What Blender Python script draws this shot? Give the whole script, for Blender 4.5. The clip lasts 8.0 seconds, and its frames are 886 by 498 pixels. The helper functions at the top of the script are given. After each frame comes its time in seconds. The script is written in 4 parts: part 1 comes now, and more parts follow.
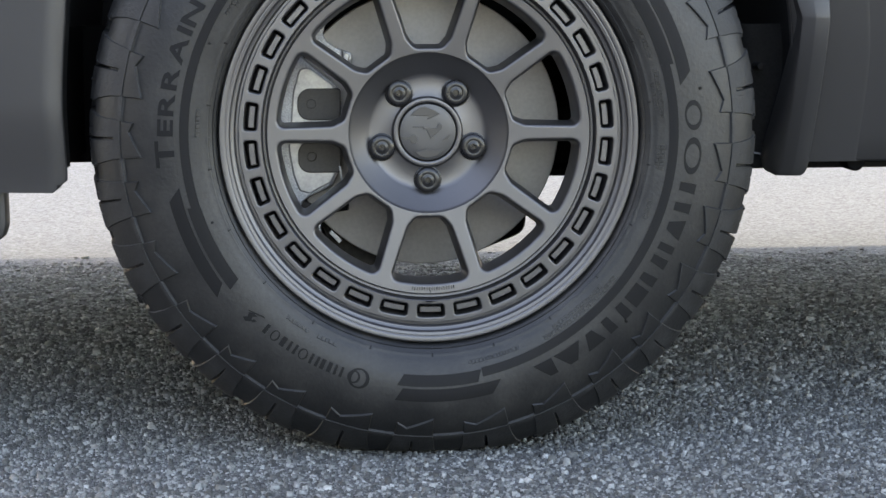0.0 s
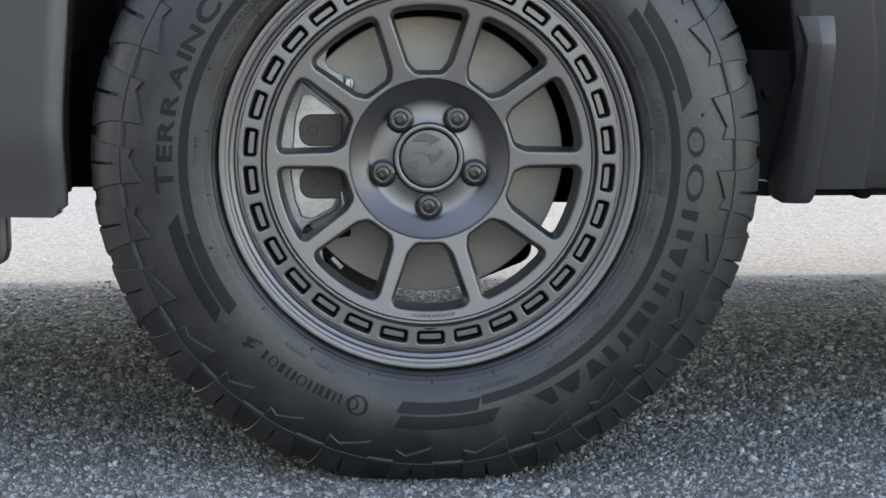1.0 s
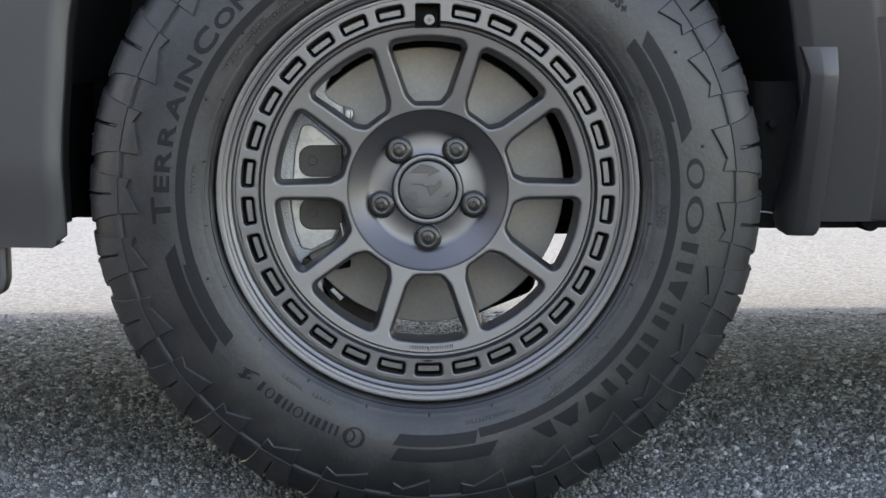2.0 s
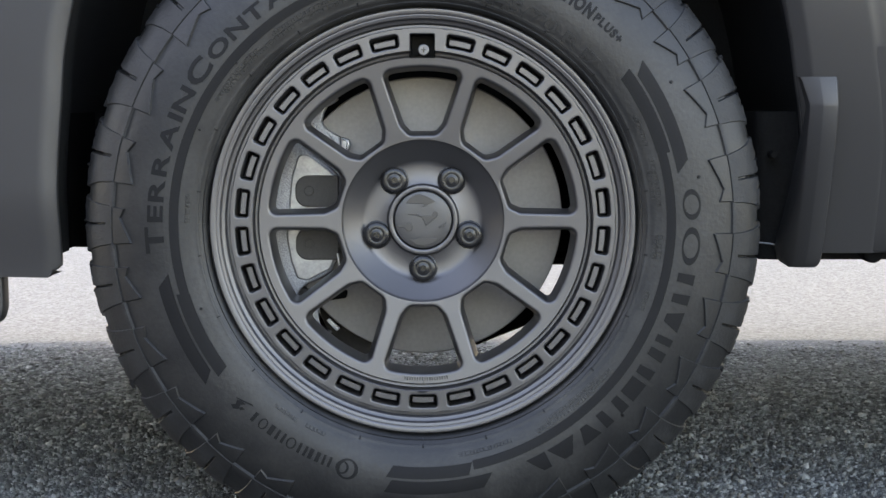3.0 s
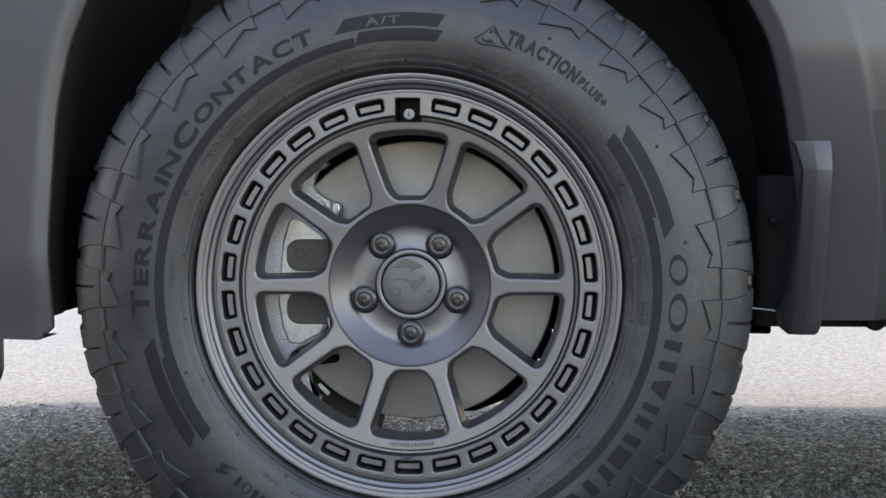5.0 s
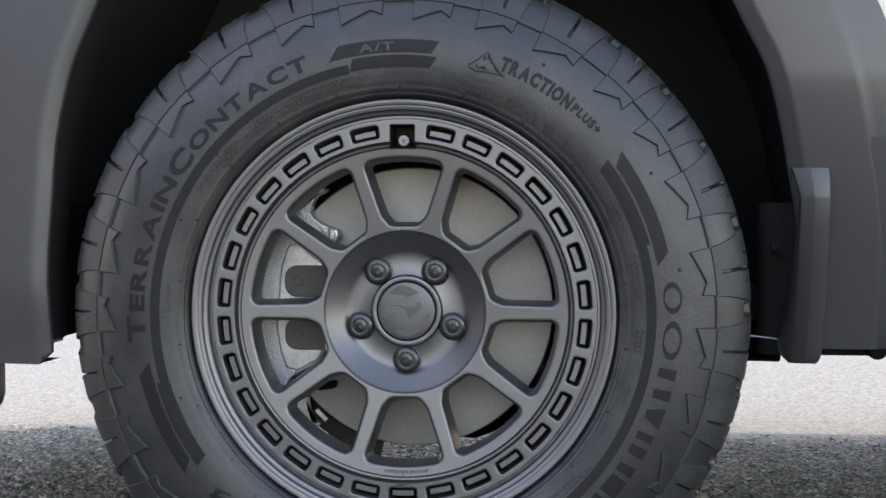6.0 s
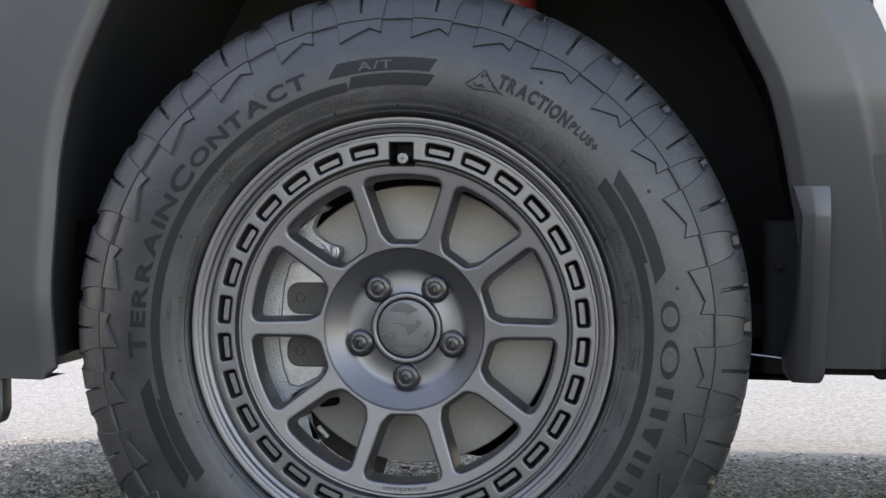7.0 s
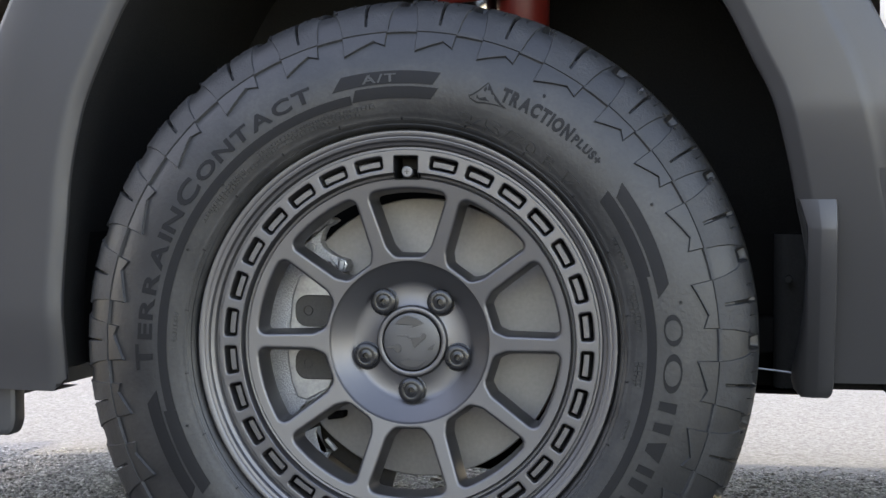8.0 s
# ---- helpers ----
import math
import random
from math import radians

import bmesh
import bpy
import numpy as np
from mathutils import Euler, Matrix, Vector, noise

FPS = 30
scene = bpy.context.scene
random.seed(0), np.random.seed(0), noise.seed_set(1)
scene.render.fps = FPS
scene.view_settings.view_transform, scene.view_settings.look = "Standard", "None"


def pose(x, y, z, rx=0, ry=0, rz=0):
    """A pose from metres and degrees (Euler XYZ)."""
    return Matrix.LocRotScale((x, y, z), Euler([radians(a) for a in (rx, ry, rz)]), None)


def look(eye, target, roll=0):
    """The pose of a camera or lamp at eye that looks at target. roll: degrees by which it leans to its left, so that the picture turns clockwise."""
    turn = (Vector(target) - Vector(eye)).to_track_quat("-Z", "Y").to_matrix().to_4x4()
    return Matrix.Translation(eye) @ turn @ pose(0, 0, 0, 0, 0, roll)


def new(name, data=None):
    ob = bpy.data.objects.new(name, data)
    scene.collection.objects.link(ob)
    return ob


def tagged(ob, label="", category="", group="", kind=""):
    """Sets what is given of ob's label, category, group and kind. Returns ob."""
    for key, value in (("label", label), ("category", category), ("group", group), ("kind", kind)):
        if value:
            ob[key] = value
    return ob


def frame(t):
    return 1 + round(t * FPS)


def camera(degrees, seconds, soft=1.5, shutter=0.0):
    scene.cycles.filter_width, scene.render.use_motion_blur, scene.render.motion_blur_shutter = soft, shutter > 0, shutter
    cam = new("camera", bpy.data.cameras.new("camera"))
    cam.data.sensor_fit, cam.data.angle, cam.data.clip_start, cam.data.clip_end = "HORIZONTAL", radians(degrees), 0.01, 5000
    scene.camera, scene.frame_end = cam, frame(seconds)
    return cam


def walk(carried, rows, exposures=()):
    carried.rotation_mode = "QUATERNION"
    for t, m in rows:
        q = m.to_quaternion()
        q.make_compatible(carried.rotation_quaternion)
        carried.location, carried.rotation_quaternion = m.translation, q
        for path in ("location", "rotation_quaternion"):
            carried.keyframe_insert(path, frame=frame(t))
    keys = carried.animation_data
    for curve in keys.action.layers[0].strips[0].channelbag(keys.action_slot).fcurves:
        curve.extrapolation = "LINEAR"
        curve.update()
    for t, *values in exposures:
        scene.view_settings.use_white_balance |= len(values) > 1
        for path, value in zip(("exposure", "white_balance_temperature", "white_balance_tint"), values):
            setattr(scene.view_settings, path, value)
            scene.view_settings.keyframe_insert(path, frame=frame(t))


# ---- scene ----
cam = camera(28.5, 8.0)
PATH = [
    (0, (-0.149, -1.951, 0.496), (0.019, 0.024, 0.226), -0.2),
    (0.5, (-0.123, -1.948, 0.496), (0.017, 0.03, 0.24), -0.1),
    (1, (-0.096, -1.944, 0.497), (0.018, 0.038, 0.255), -0.1),
    (1.5, (-0.067, -1.941, 0.497), (0.018, 0.044, 0.272), -0.1),
    (3, (0.022, -1.929, 0.496), (0.022, 0.063, 0.324), -0.1),
    (3.5, (0.054, -1.925, 0.498), (0.025, 0.069, 0.342), -0.1),
    (4, (0.088, -1.921, 0.497), (0.028, 0.073, 0.36), -0.1),
    (4.5, (0.126, -1.917, 0.498), (0.029, 0.077, 0.379), -0.1),
    (6, (0.244, -1.902, 0.504), (0.031, 0.086, 0.427), 0.0),
    (6.5, (0.277, -1.899, 0.506), (0.03, 0.085, 0.438), 0.1),
    (7, (0.314, -1.893, 0.507), (0.028, 0.086, 0.447), 0.1),
    (7.5, (0.347, -1.889, 0.507), (0.025, 0.084, 0.456), 0.1),
    (8, (0.383, -1.882, 0.51), (0.019, 0.083, 0.462), 0.1),
]
walk(cam, [(t, look(eye, target, roll)) for t, eye, target, roll in PATH], [(0, 3.04, 8800, 18), (3, 3.08, 8800, 19), (8, 3.13, 8800, 20)])

import collections

# ---- world, sun, exposure ----
SUN_UP, SUN_ROUND = 43.0, 54.0
world = bpy.data.worlds.new("sky")
scene.world = world
world.use_nodes = True
wn = world.node_tree
sky = wn.nodes.new("ShaderNodeTexSky")
sky.sky_type = "NISHITA"
sky.sun_disc = False
sky.sun_elevation, sky.sun_rotation = radians(SUN_UP), -radians(SUN_ROUND)
sky.dust_density = 0.7
wn.links.new(sky.outputs["Color"], wn.nodes["Background"].inputs["Color"])
wn.nodes["Background"].inputs["Strength"].default_value = 0.15
sun = new("sun", bpy.data.lights.new("sun", "SUN"))
sun.data.energy, sun.data.angle, sun.data.color = 0.72, radians(0.55), (0.96, 1.0, 0.86)
sun_way = Vector((math.sin(radians(SUN_ROUND)) * math.cos(radians(SUN_UP)), math.cos(radians(SUN_ROUND)) * math.cos(radians(SUN_UP)), math.sin(radians(SUN_UP))))
sun.matrix_world = look(sun_way * 20, (0, 0, 0))

HUB = 0.362          # height of the hub over the ground
TYRE_R = 0.3754      # free radius of the tyre


# ---- materials ----
def material(name, colour, rough, metal=0.0, grain=0.0, grain_size=400.0, stain=0.0, stain_size=14.0, stain_colour=None, bump=0.0, rough_var=0.08, per_island=0.0, spec=0.5, ring=None):
    """A surface with grain and stains at two scales, and a fine relief. ring: radii round the axle between which the stain fades out."""
    m = bpy.data.materials.new(name)
    m.use_nodes = True
    n, l = m.node_tree.nodes, m.node_tree.links
    bsdf = n["Principled BSDF"]
    bsdf.inputs["Metallic"].default_value = metal
    bsdf.inputs["Specular IOR Level"].default_value = spec
    where = n.new("ShaderNodeTexCoord")
    fine = n.new("ShaderNodeTexNoise")
    fine.inputs["Scale"].default_value, fine.inputs["Detail"].default_value = grain_size, 4
    large = n.new("ShaderNodeTexNoise")
    large.inputs["Scale"].default_value, large.inputs["Detail"].default_value, large.inputs["Roughness"].default_value = stain_size, 6, 0.65
    for tex in (fine, large):
        l.new(where.outputs["Object"], tex.inputs["Vector"])
    spread = n.new("ShaderNodeMapRange")
    spread.inputs["From Min"].default_value, spread.inputs["From Max"].default_value = 0.42, 0.72
    l.new(large.outputs["Fac"], spread.inputs["Value"])
    amount = n.new("ShaderNodeMath")
    amount.operation = "MULTIPLY"
    amount.inputs[1].default_value = stain
    l.new(spread.outputs["Result"], amount.inputs[0])
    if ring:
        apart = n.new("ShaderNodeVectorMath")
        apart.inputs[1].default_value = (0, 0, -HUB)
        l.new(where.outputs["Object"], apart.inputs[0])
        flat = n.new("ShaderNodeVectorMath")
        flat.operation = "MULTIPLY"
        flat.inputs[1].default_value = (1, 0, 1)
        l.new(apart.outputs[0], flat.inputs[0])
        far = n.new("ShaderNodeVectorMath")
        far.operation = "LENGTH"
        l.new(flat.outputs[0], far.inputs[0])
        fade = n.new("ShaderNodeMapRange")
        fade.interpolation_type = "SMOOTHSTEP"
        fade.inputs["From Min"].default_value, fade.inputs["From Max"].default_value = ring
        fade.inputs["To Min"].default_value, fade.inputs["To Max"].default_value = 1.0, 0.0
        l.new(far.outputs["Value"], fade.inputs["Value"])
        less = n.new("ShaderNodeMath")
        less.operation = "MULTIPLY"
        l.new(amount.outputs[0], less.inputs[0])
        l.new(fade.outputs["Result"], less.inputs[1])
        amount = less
    blot = n.new("ShaderNodeMix")
    blot.data_type = "RGBA"
    blot.inputs["A"].default_value = (*colour, 1)
    blot.inputs["B"].default_value = (*(stain_colour or tuple(c * 1.6 for c in colour)), 1)
    l.new(amount.outputs[0], blot.inputs["Factor"])
    value = n.new("ShaderNodeMapRange")
    value.inputs["From Min"].default_value, value.inputs["From Max"].default_value = 0.3, 0.7
    value.inputs["To Min"].default_value, value.inputs["To Max"].default_value = 1 - grain, 1 + grain
    l.new(fine.outputs["Fac"], value.inputs["Value"])
    tone = n.new("ShaderNodeVectorMath")
    tone.operation = "SCALE"
    l.new(blot.outputs["Result"], tone.inputs[0])
    l.new(value.outputs["Result"], tone.inputs["Scale"])
    out = tone
    if per_island:
        geo = n.new("ShaderNodeNewGeometry")
        piece = n.new("ShaderNodeMapRange")
        piece.inputs["To Min"].default_value, piece.inputs["To Max"].default_value = 1 - per_island, 1 + 2.0 * per_island
        skew = n.new("ShaderNodeMath")
        skew.operation = "POWER"
        skew.inputs[1].default_value = 1.9
        l.new(geo.outputs["Random Per Island"], skew.inputs[0])
        l.new(skew.outputs[0], piece.inputs["Value"])
        out = n.new("ShaderNodeVectorMath")
        out.operation = "SCALE"
        l.new(tone.outputs[0], out.inputs[0])
        l.new(piece.outputs["Result"], out.inputs["Scale"])
    l.new(out.outputs[0], bsdf.inputs["Base Color"])
    gloss = n.new("ShaderNodeMapRange")
    gloss.inputs["To Min"].default_value, gloss.inputs["To Max"].default_value = rough - rough_var, rough + rough_var
    l.new(large.outputs["Fac"], gloss.inputs["Value"])
    l.new(gloss.outputs["Result"], bsdf.inputs["Roughness"])
    if bump:
        relief = n.new("ShaderNodeBump")
        relief.inputs["Strength"].default_value, relief.inputs["Distance"].default_value = 1.0, bump
        l.new(fine.outputs["Fac"], relief.inputs["Height"])
        l.new(relief.outputs["Normal"], bsdf.inputs["Normal"])
    return m


SCUFF = material("scuffed_rubber", (0.016, 0.016, 0.0165), 0.92, spec=0.08, rough_var=0.03, grain=0.35, grain_size=700, stain=0.5, stain_size=120, stain_colour=(0.03, 0.03, 0.03), bump=0.0006)
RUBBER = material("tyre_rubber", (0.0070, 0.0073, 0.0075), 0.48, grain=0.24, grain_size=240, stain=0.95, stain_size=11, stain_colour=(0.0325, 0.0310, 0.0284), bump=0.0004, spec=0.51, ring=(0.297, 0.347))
PALE_RIB = material("pale_rubber_rib", (0.026, 0.0265, 0.027), 0.6, grain=0.3, grain_size=500, stain=0.6, stain_size=60, stain_colour=(0.010, 0.0102, 0.0106), bump=0.0003, spec=0.35)
RUBBER_DARK = material("smooth_dark_rubber", (0.0045, 0.0045, 0.005), 0.60, grain=0.15, grain_size=500, stain=0.25, stain_size=20, bump=0.0001, spec=0.24)
TREAD = material("tread_rubber", (0.0066, 0.0070, 0.0073), 0.58, grain=0.24, grain_size=300, stain=0.75, stain_size=42, stain_colour=(0.021, 0.0216, 0.0222), bump=0.0006, spec=0.52)
WHEEL = material("satin_graphite_paint", (0.119, 0.116, 0.1175), 0.42, metal=0.90, grain=0.03, grain_size=1500, stain=0.10, stain_size=8, bump=0.00002, rough_var=0.04)
BLACK_METAL = material("black_bolt", (0.008, 0.008, 0.0085), 0.28, spec=0.55, grain=0.1, grain_size=900, stain=0.3, stain_size=60, bump=0.00003)
CAP_METAL = material("cap_metal", (0.085, 0.085, 0.087), 0.42, metal=0.8, grain=0.04, grain_size=1500, stain=0.15, stain_size=30)
CAP_DARK = material("cap_logo", (0.064, 0.064, 0.066), 0.36, metal=0.8, grain=0.05, grain_size=1500)
DISC = material("brake_disc_iron", (0.222, 0.209, 0.199), 0.48, metal=0.25, grain=0.07, grain_size=220, stain=0.45, stain_size=11, stain_colour=(0.165, 0.152, 0.142), bump=0.00003)
brush = DISC.node_tree.nodes.new("ShaderNodeTangent")
brush.direction_type, brush.axis = "RADIAL", "Y"
DISC.node_tree.links.new(brush.outputs["Tangent"], DISC.node_tree.nodes["Principled BSDF"].inputs["Tangent"])
DISC.node_tree.nodes["Principled BSDF"].inputs["Anisotropic"].default_value = 0.75
RUST = material("rusty_edge", (0.16, 0.085, 0.05), 0.8, grain=0.3, grain_size=250, stain=0.5, bump=0.0003)
CAST = material("cast_aluminium", (0.37, 0.375, 0.385), 0.45, metal=0.5, grain=0.25, grain_size=480, stain=0.3, stain_size=40, bump=0.0011)
CAST_SMOOTH = material("machined_aluminium", (0.36, 0.365, 0.372), 0.38, metal=0.6, grain=0.10, grain_size=300, stain=0.75, stain_size=45, stain_colour=(0.19, 0.195, 0.205), bump=0.0002)
SHIELD = material("dark_rusty_steel", (0.034, 0.029, 0.025), 0.75, grain=0.3, grain_size=160, stain=0.6, stain_size=30, stain_colour=(0.055, 0.042, 0.032), bump=0.0006)
PAD = material("dark_piston_plate", (0.050, 0.047, 0.044), 0.6, metal=0.2, grain=0.15, grain_size=500, stain=0.3, stain_size=60, bump=0.0001)
PLASTIC = material("grey_trim_plastic", (0.0312, 0.0300, 0.0298), 0.43, spec=0.54, grain=0.05, grain_size=1200, stain=0.10, stain_size=5, bump=0.00006, rough_var=0.04)
LINER = material("black_liner_felt", (0.0105, 0.0105, 0.0105), 0.85, grain=0.3, grain_size=350, stain=0.3, bump=0.0004, spec=0.15)
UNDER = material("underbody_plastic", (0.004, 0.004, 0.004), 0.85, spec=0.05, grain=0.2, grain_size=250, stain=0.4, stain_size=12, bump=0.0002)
FLOOR_PAN = material("dusty_floor_pan", (0.085, 0.088, 0.091), 0.8, spec=0.2, grain=0.25, grain_size=120, stain=0.5, stain_size=6, stain_colour=(0.12, 0.118, 0.112), bump=0.0006)
PAINT = material("pale_body_paint", (0.55, 0.50, 0.47), 0.28, grain=0.02, grain_size=900, stain=0.05, stain_size=3, rough_var=0.03)
RED = material("red_spring_paint", (0.11, 0.011, 0.008), 0.40, grain=0.08, grain_size=300, stain=0.3, stain_size=25, stain_colour=(0.06, 0.008, 0.007), bump=0.0001)
CHROME = material("polished_rod", (0.62, 0.62, 0.62), 0.22, metal=1.0, grain=0.03, grain_size=300)
VALVE = material("valve_cap_metal", (0.14, 0.14, 0.142), 0.42, metal=0.7, grain=0.1, grain_size=1500, bump=0.0001)
CHIPS = material("asphalt_chips", (0.106, 0.1105, 0.1045), 0.78, grain=0.25, grain_size=260, stain=0.9, stain_size=38, stain_colour=(0.195, 0.201, 0.1915), bump=0.0006, per_island=0.64)

PLASTER = material("grey_wall_plaster", (0.13, 0.13, 0.13), 0.9, grain=0.2, grain_size=60, stain=0.4, stain_size=1.2, stain_colour=(0.09, 0.09, 0.088), bump=0.002)


def asphalt():
    m = material("worn_asphalt", (0.076, 0.0795, 0.0815), 0.85, grain=0.2, grain_size=160, stain=0.4, stain_size=1.2, stain_colour=(0.097, 0.0995, 0.100))
    n, l = m.node_tree.nodes, m.node_tree.links
    bsdf = n["Principled BSDF"]
    tone = bsdf.inputs["Base Color"].links[0].from_socket
    where = n.new("ShaderNodeTexCoord")
    cells = n.new("ShaderNodeTexVoronoi")
    cells.inputs["Scale"].default_value = 150
    l.new(where.outputs["Object"], cells.inputs["Vector"])
    spots = n.new("ShaderNodeSeparateColor")
    l.new(cells.outputs["Color"], spots.inputs["Color"])
    light = n.new("ShaderNodeMapRange")
    light.inputs["To Min"].default_value, light.inputs["To Max"].default_value = 0.50, 1.50
    l.new(spots.outputs["Red"], light.inputs["Value"])
    out = n.new("ShaderNodeVectorMath")
    out.operation = "SCALE"
    l.new(tone, out.inputs[0])
    l.new(light.outputs["Result"], out.inputs["Scale"])
    l.new(out.outputs[0], bsdf.inputs["Base Color"])
    relief = n.new("ShaderNodeBump")
    relief.inputs["Strength"].default_value, relief.inputs["Distance"].default_value = 0.45, 0.003
    relief.invert = True
    l.new(cells.outputs["Distance"], relief.inputs["Height"])
    l.new(relief.outputs["Normal"], bsdf.inputs["Normal"])
    return m


ASPHALT = asphalt()


# ---- helpers for meshes ----
def mesh_of(name, verts, faces, mat, smooth=40.0):
    me = bpy.data.meshes.new(name)
    me.from_pydata([tuple(v) for v in verts], [], faces)
    me.materials.append(mat)
    me.validate()
    me.update()
    if smooth:
        me.set_sharp_from_angle(angle=radians(smooth))
    return me


def part(name, verts, faces, mat, parent, label="", smooth=40.0):
    """One mesh object under a thing or under a part."""
    ob = new(name, mesh_of(name, verts, faces, mat, smooth))
    ob.parent = parent
    return tagged(ob, label)


def pol(a, r, y):
    """A place on the wheel: degrees from ahead to up, radius, depth."""
    return (r * math.cos(radians(a)), y, HUB + r * math.sin(radians(a)))


def joined(*pieces):
    verts, faces = [], []
    for v, f in pieces:
        k = len(verts)
        verts += list(v)
        faces += [tuple(i + k for i in q) for q in f]
    return verts, faces


def revolve(profile, steps=240, start=0.0, stop=360.0):
    """Rings (r, y) turned round the axle; start and stop in degrees."""
    closed = stop - start >= 359.99
    count = steps if closed else steps + 1
    verts = [pol(start + (stop - start) * i / steps, r, y) for r, y in profile for i in range(count)]
    faces = []
    for j in range(len(profile) - 1):
        for i in range(steps):
            k = (i + 1) % count
            faces.append((j * count + i, (j + 1) * count + i, (j + 1) * count + k, j * count + k))
    return verts, faces


def loops(rows, close_last=False):
    """Quads between closed rows of equally many places."""
    n = len(rows[0])
    verts = [p for row in rows for p in row]
    faces = [(j * n + i, (j + 1) * n + i, (j + 1) * n + (i + 1) % n, j * n + (i + 1) % n) for j in range(len(rows) - 1) for i in range(n)]
    if close_last:
        faces.append(tuple((len(rows) - 1) * n + i for i in range(n))[::-1])
    return verts, faces


def rounded(points, radii, steps=6):
    """A polygon with its corners rounded: a list of (x, y)."""
    out, n = [], len(points)
    for i in range(n):
        p, a, b = Vector(points[i]), Vector(points[i - 1]), Vector(points[(i + 1) % n])
        u, v = (a - p).normalized(), (b - p).normalized()
        half = math.acos(max(-1, min(1, u.dot(v)))) / 2
        cut = radii[i] / math.tan(half)
        c = p + (u + v).normalized() * (radii[i] / math.sin(half))
        s, e = p + u * cut - c, p + v * cut - c
        turn = s.angle_signed(e)
        for k in range(steps + 1):
            out.append(tuple(c + Matrix.Rotation(-turn * k / steps, 2) @ s))
    return out


def inset(loop, d):
    """A closed loop (x, y) moved inwards by d, vertex by vertex (loop runs anticlockwise)."""
    out, n = [], len(loop)
    for i in range(n):
        a, p, b = Vector(loop[i - 1]), Vector(loop[i]), Vector(loop[(i + 1) % n])
        u, v = (p - a), (b - p)
        u = u.normalized() if u.length > 1e-9 else v.normalized()
        v = v.normalized() if v.length > 1e-9 else u
        m = (u + v).normalized()
        k = d / max(0.4, m.dot(u))
        out.append((p.x - m.y * k, p.y + m.x * k))
    return out


def cylinder(centre, r, y0, y1, steps=32, edge=0.001, hollow=0.0):
    """A bevelled round along the axle's direction, from y0 (front) to y1; centre (x, z)."""
    rings = [(r, y1), (r, y0 + edge), (r - 0.3 * edge, y0 + 0.3 * edge), (r - edge, y0), (r - 1.2 * edge, y0)]
    if hollow:
        rings += [(hollow + edge * 0.5, y0), (hollow, y0 + edge * 0.5), (hollow, y0 + 0.006)]
    rows = [[(centre[0] + q * math.cos(2 * math.pi * i / steps), y, centre[1] + q * math.sin(2 * math.pi * i / steps)) for i in range(steps)] for q, y in rings]
    return loops(rows, True)


def slab(loop, y0, y1, edge=0.0015, cap_back=False):
    """A polygon (x, z), bevelled, from the front y0 to the back y1."""
    rows = [[(x, y1, z) for x, z in loop], [(x, y0 + edge, z) for x, z in loop],
            [(x, y0 + 0.3 * edge, z) for x, z in inset(loop, 0.3 * edge)], [(x, y0, z) for x, z in inset(loop, edge)], [(x, y0, z) for x, z in inset(loop, edge * 1.2)]]
    v, f = loops(rows, True)
    if cap_back:
        f.append(tuple(range(len(loop))))
    return v, f


# ---- ground ----
def smooth_step(x):
    x = np.clip(x, 0, 1)
    return x * x * (3 - 2 * x)


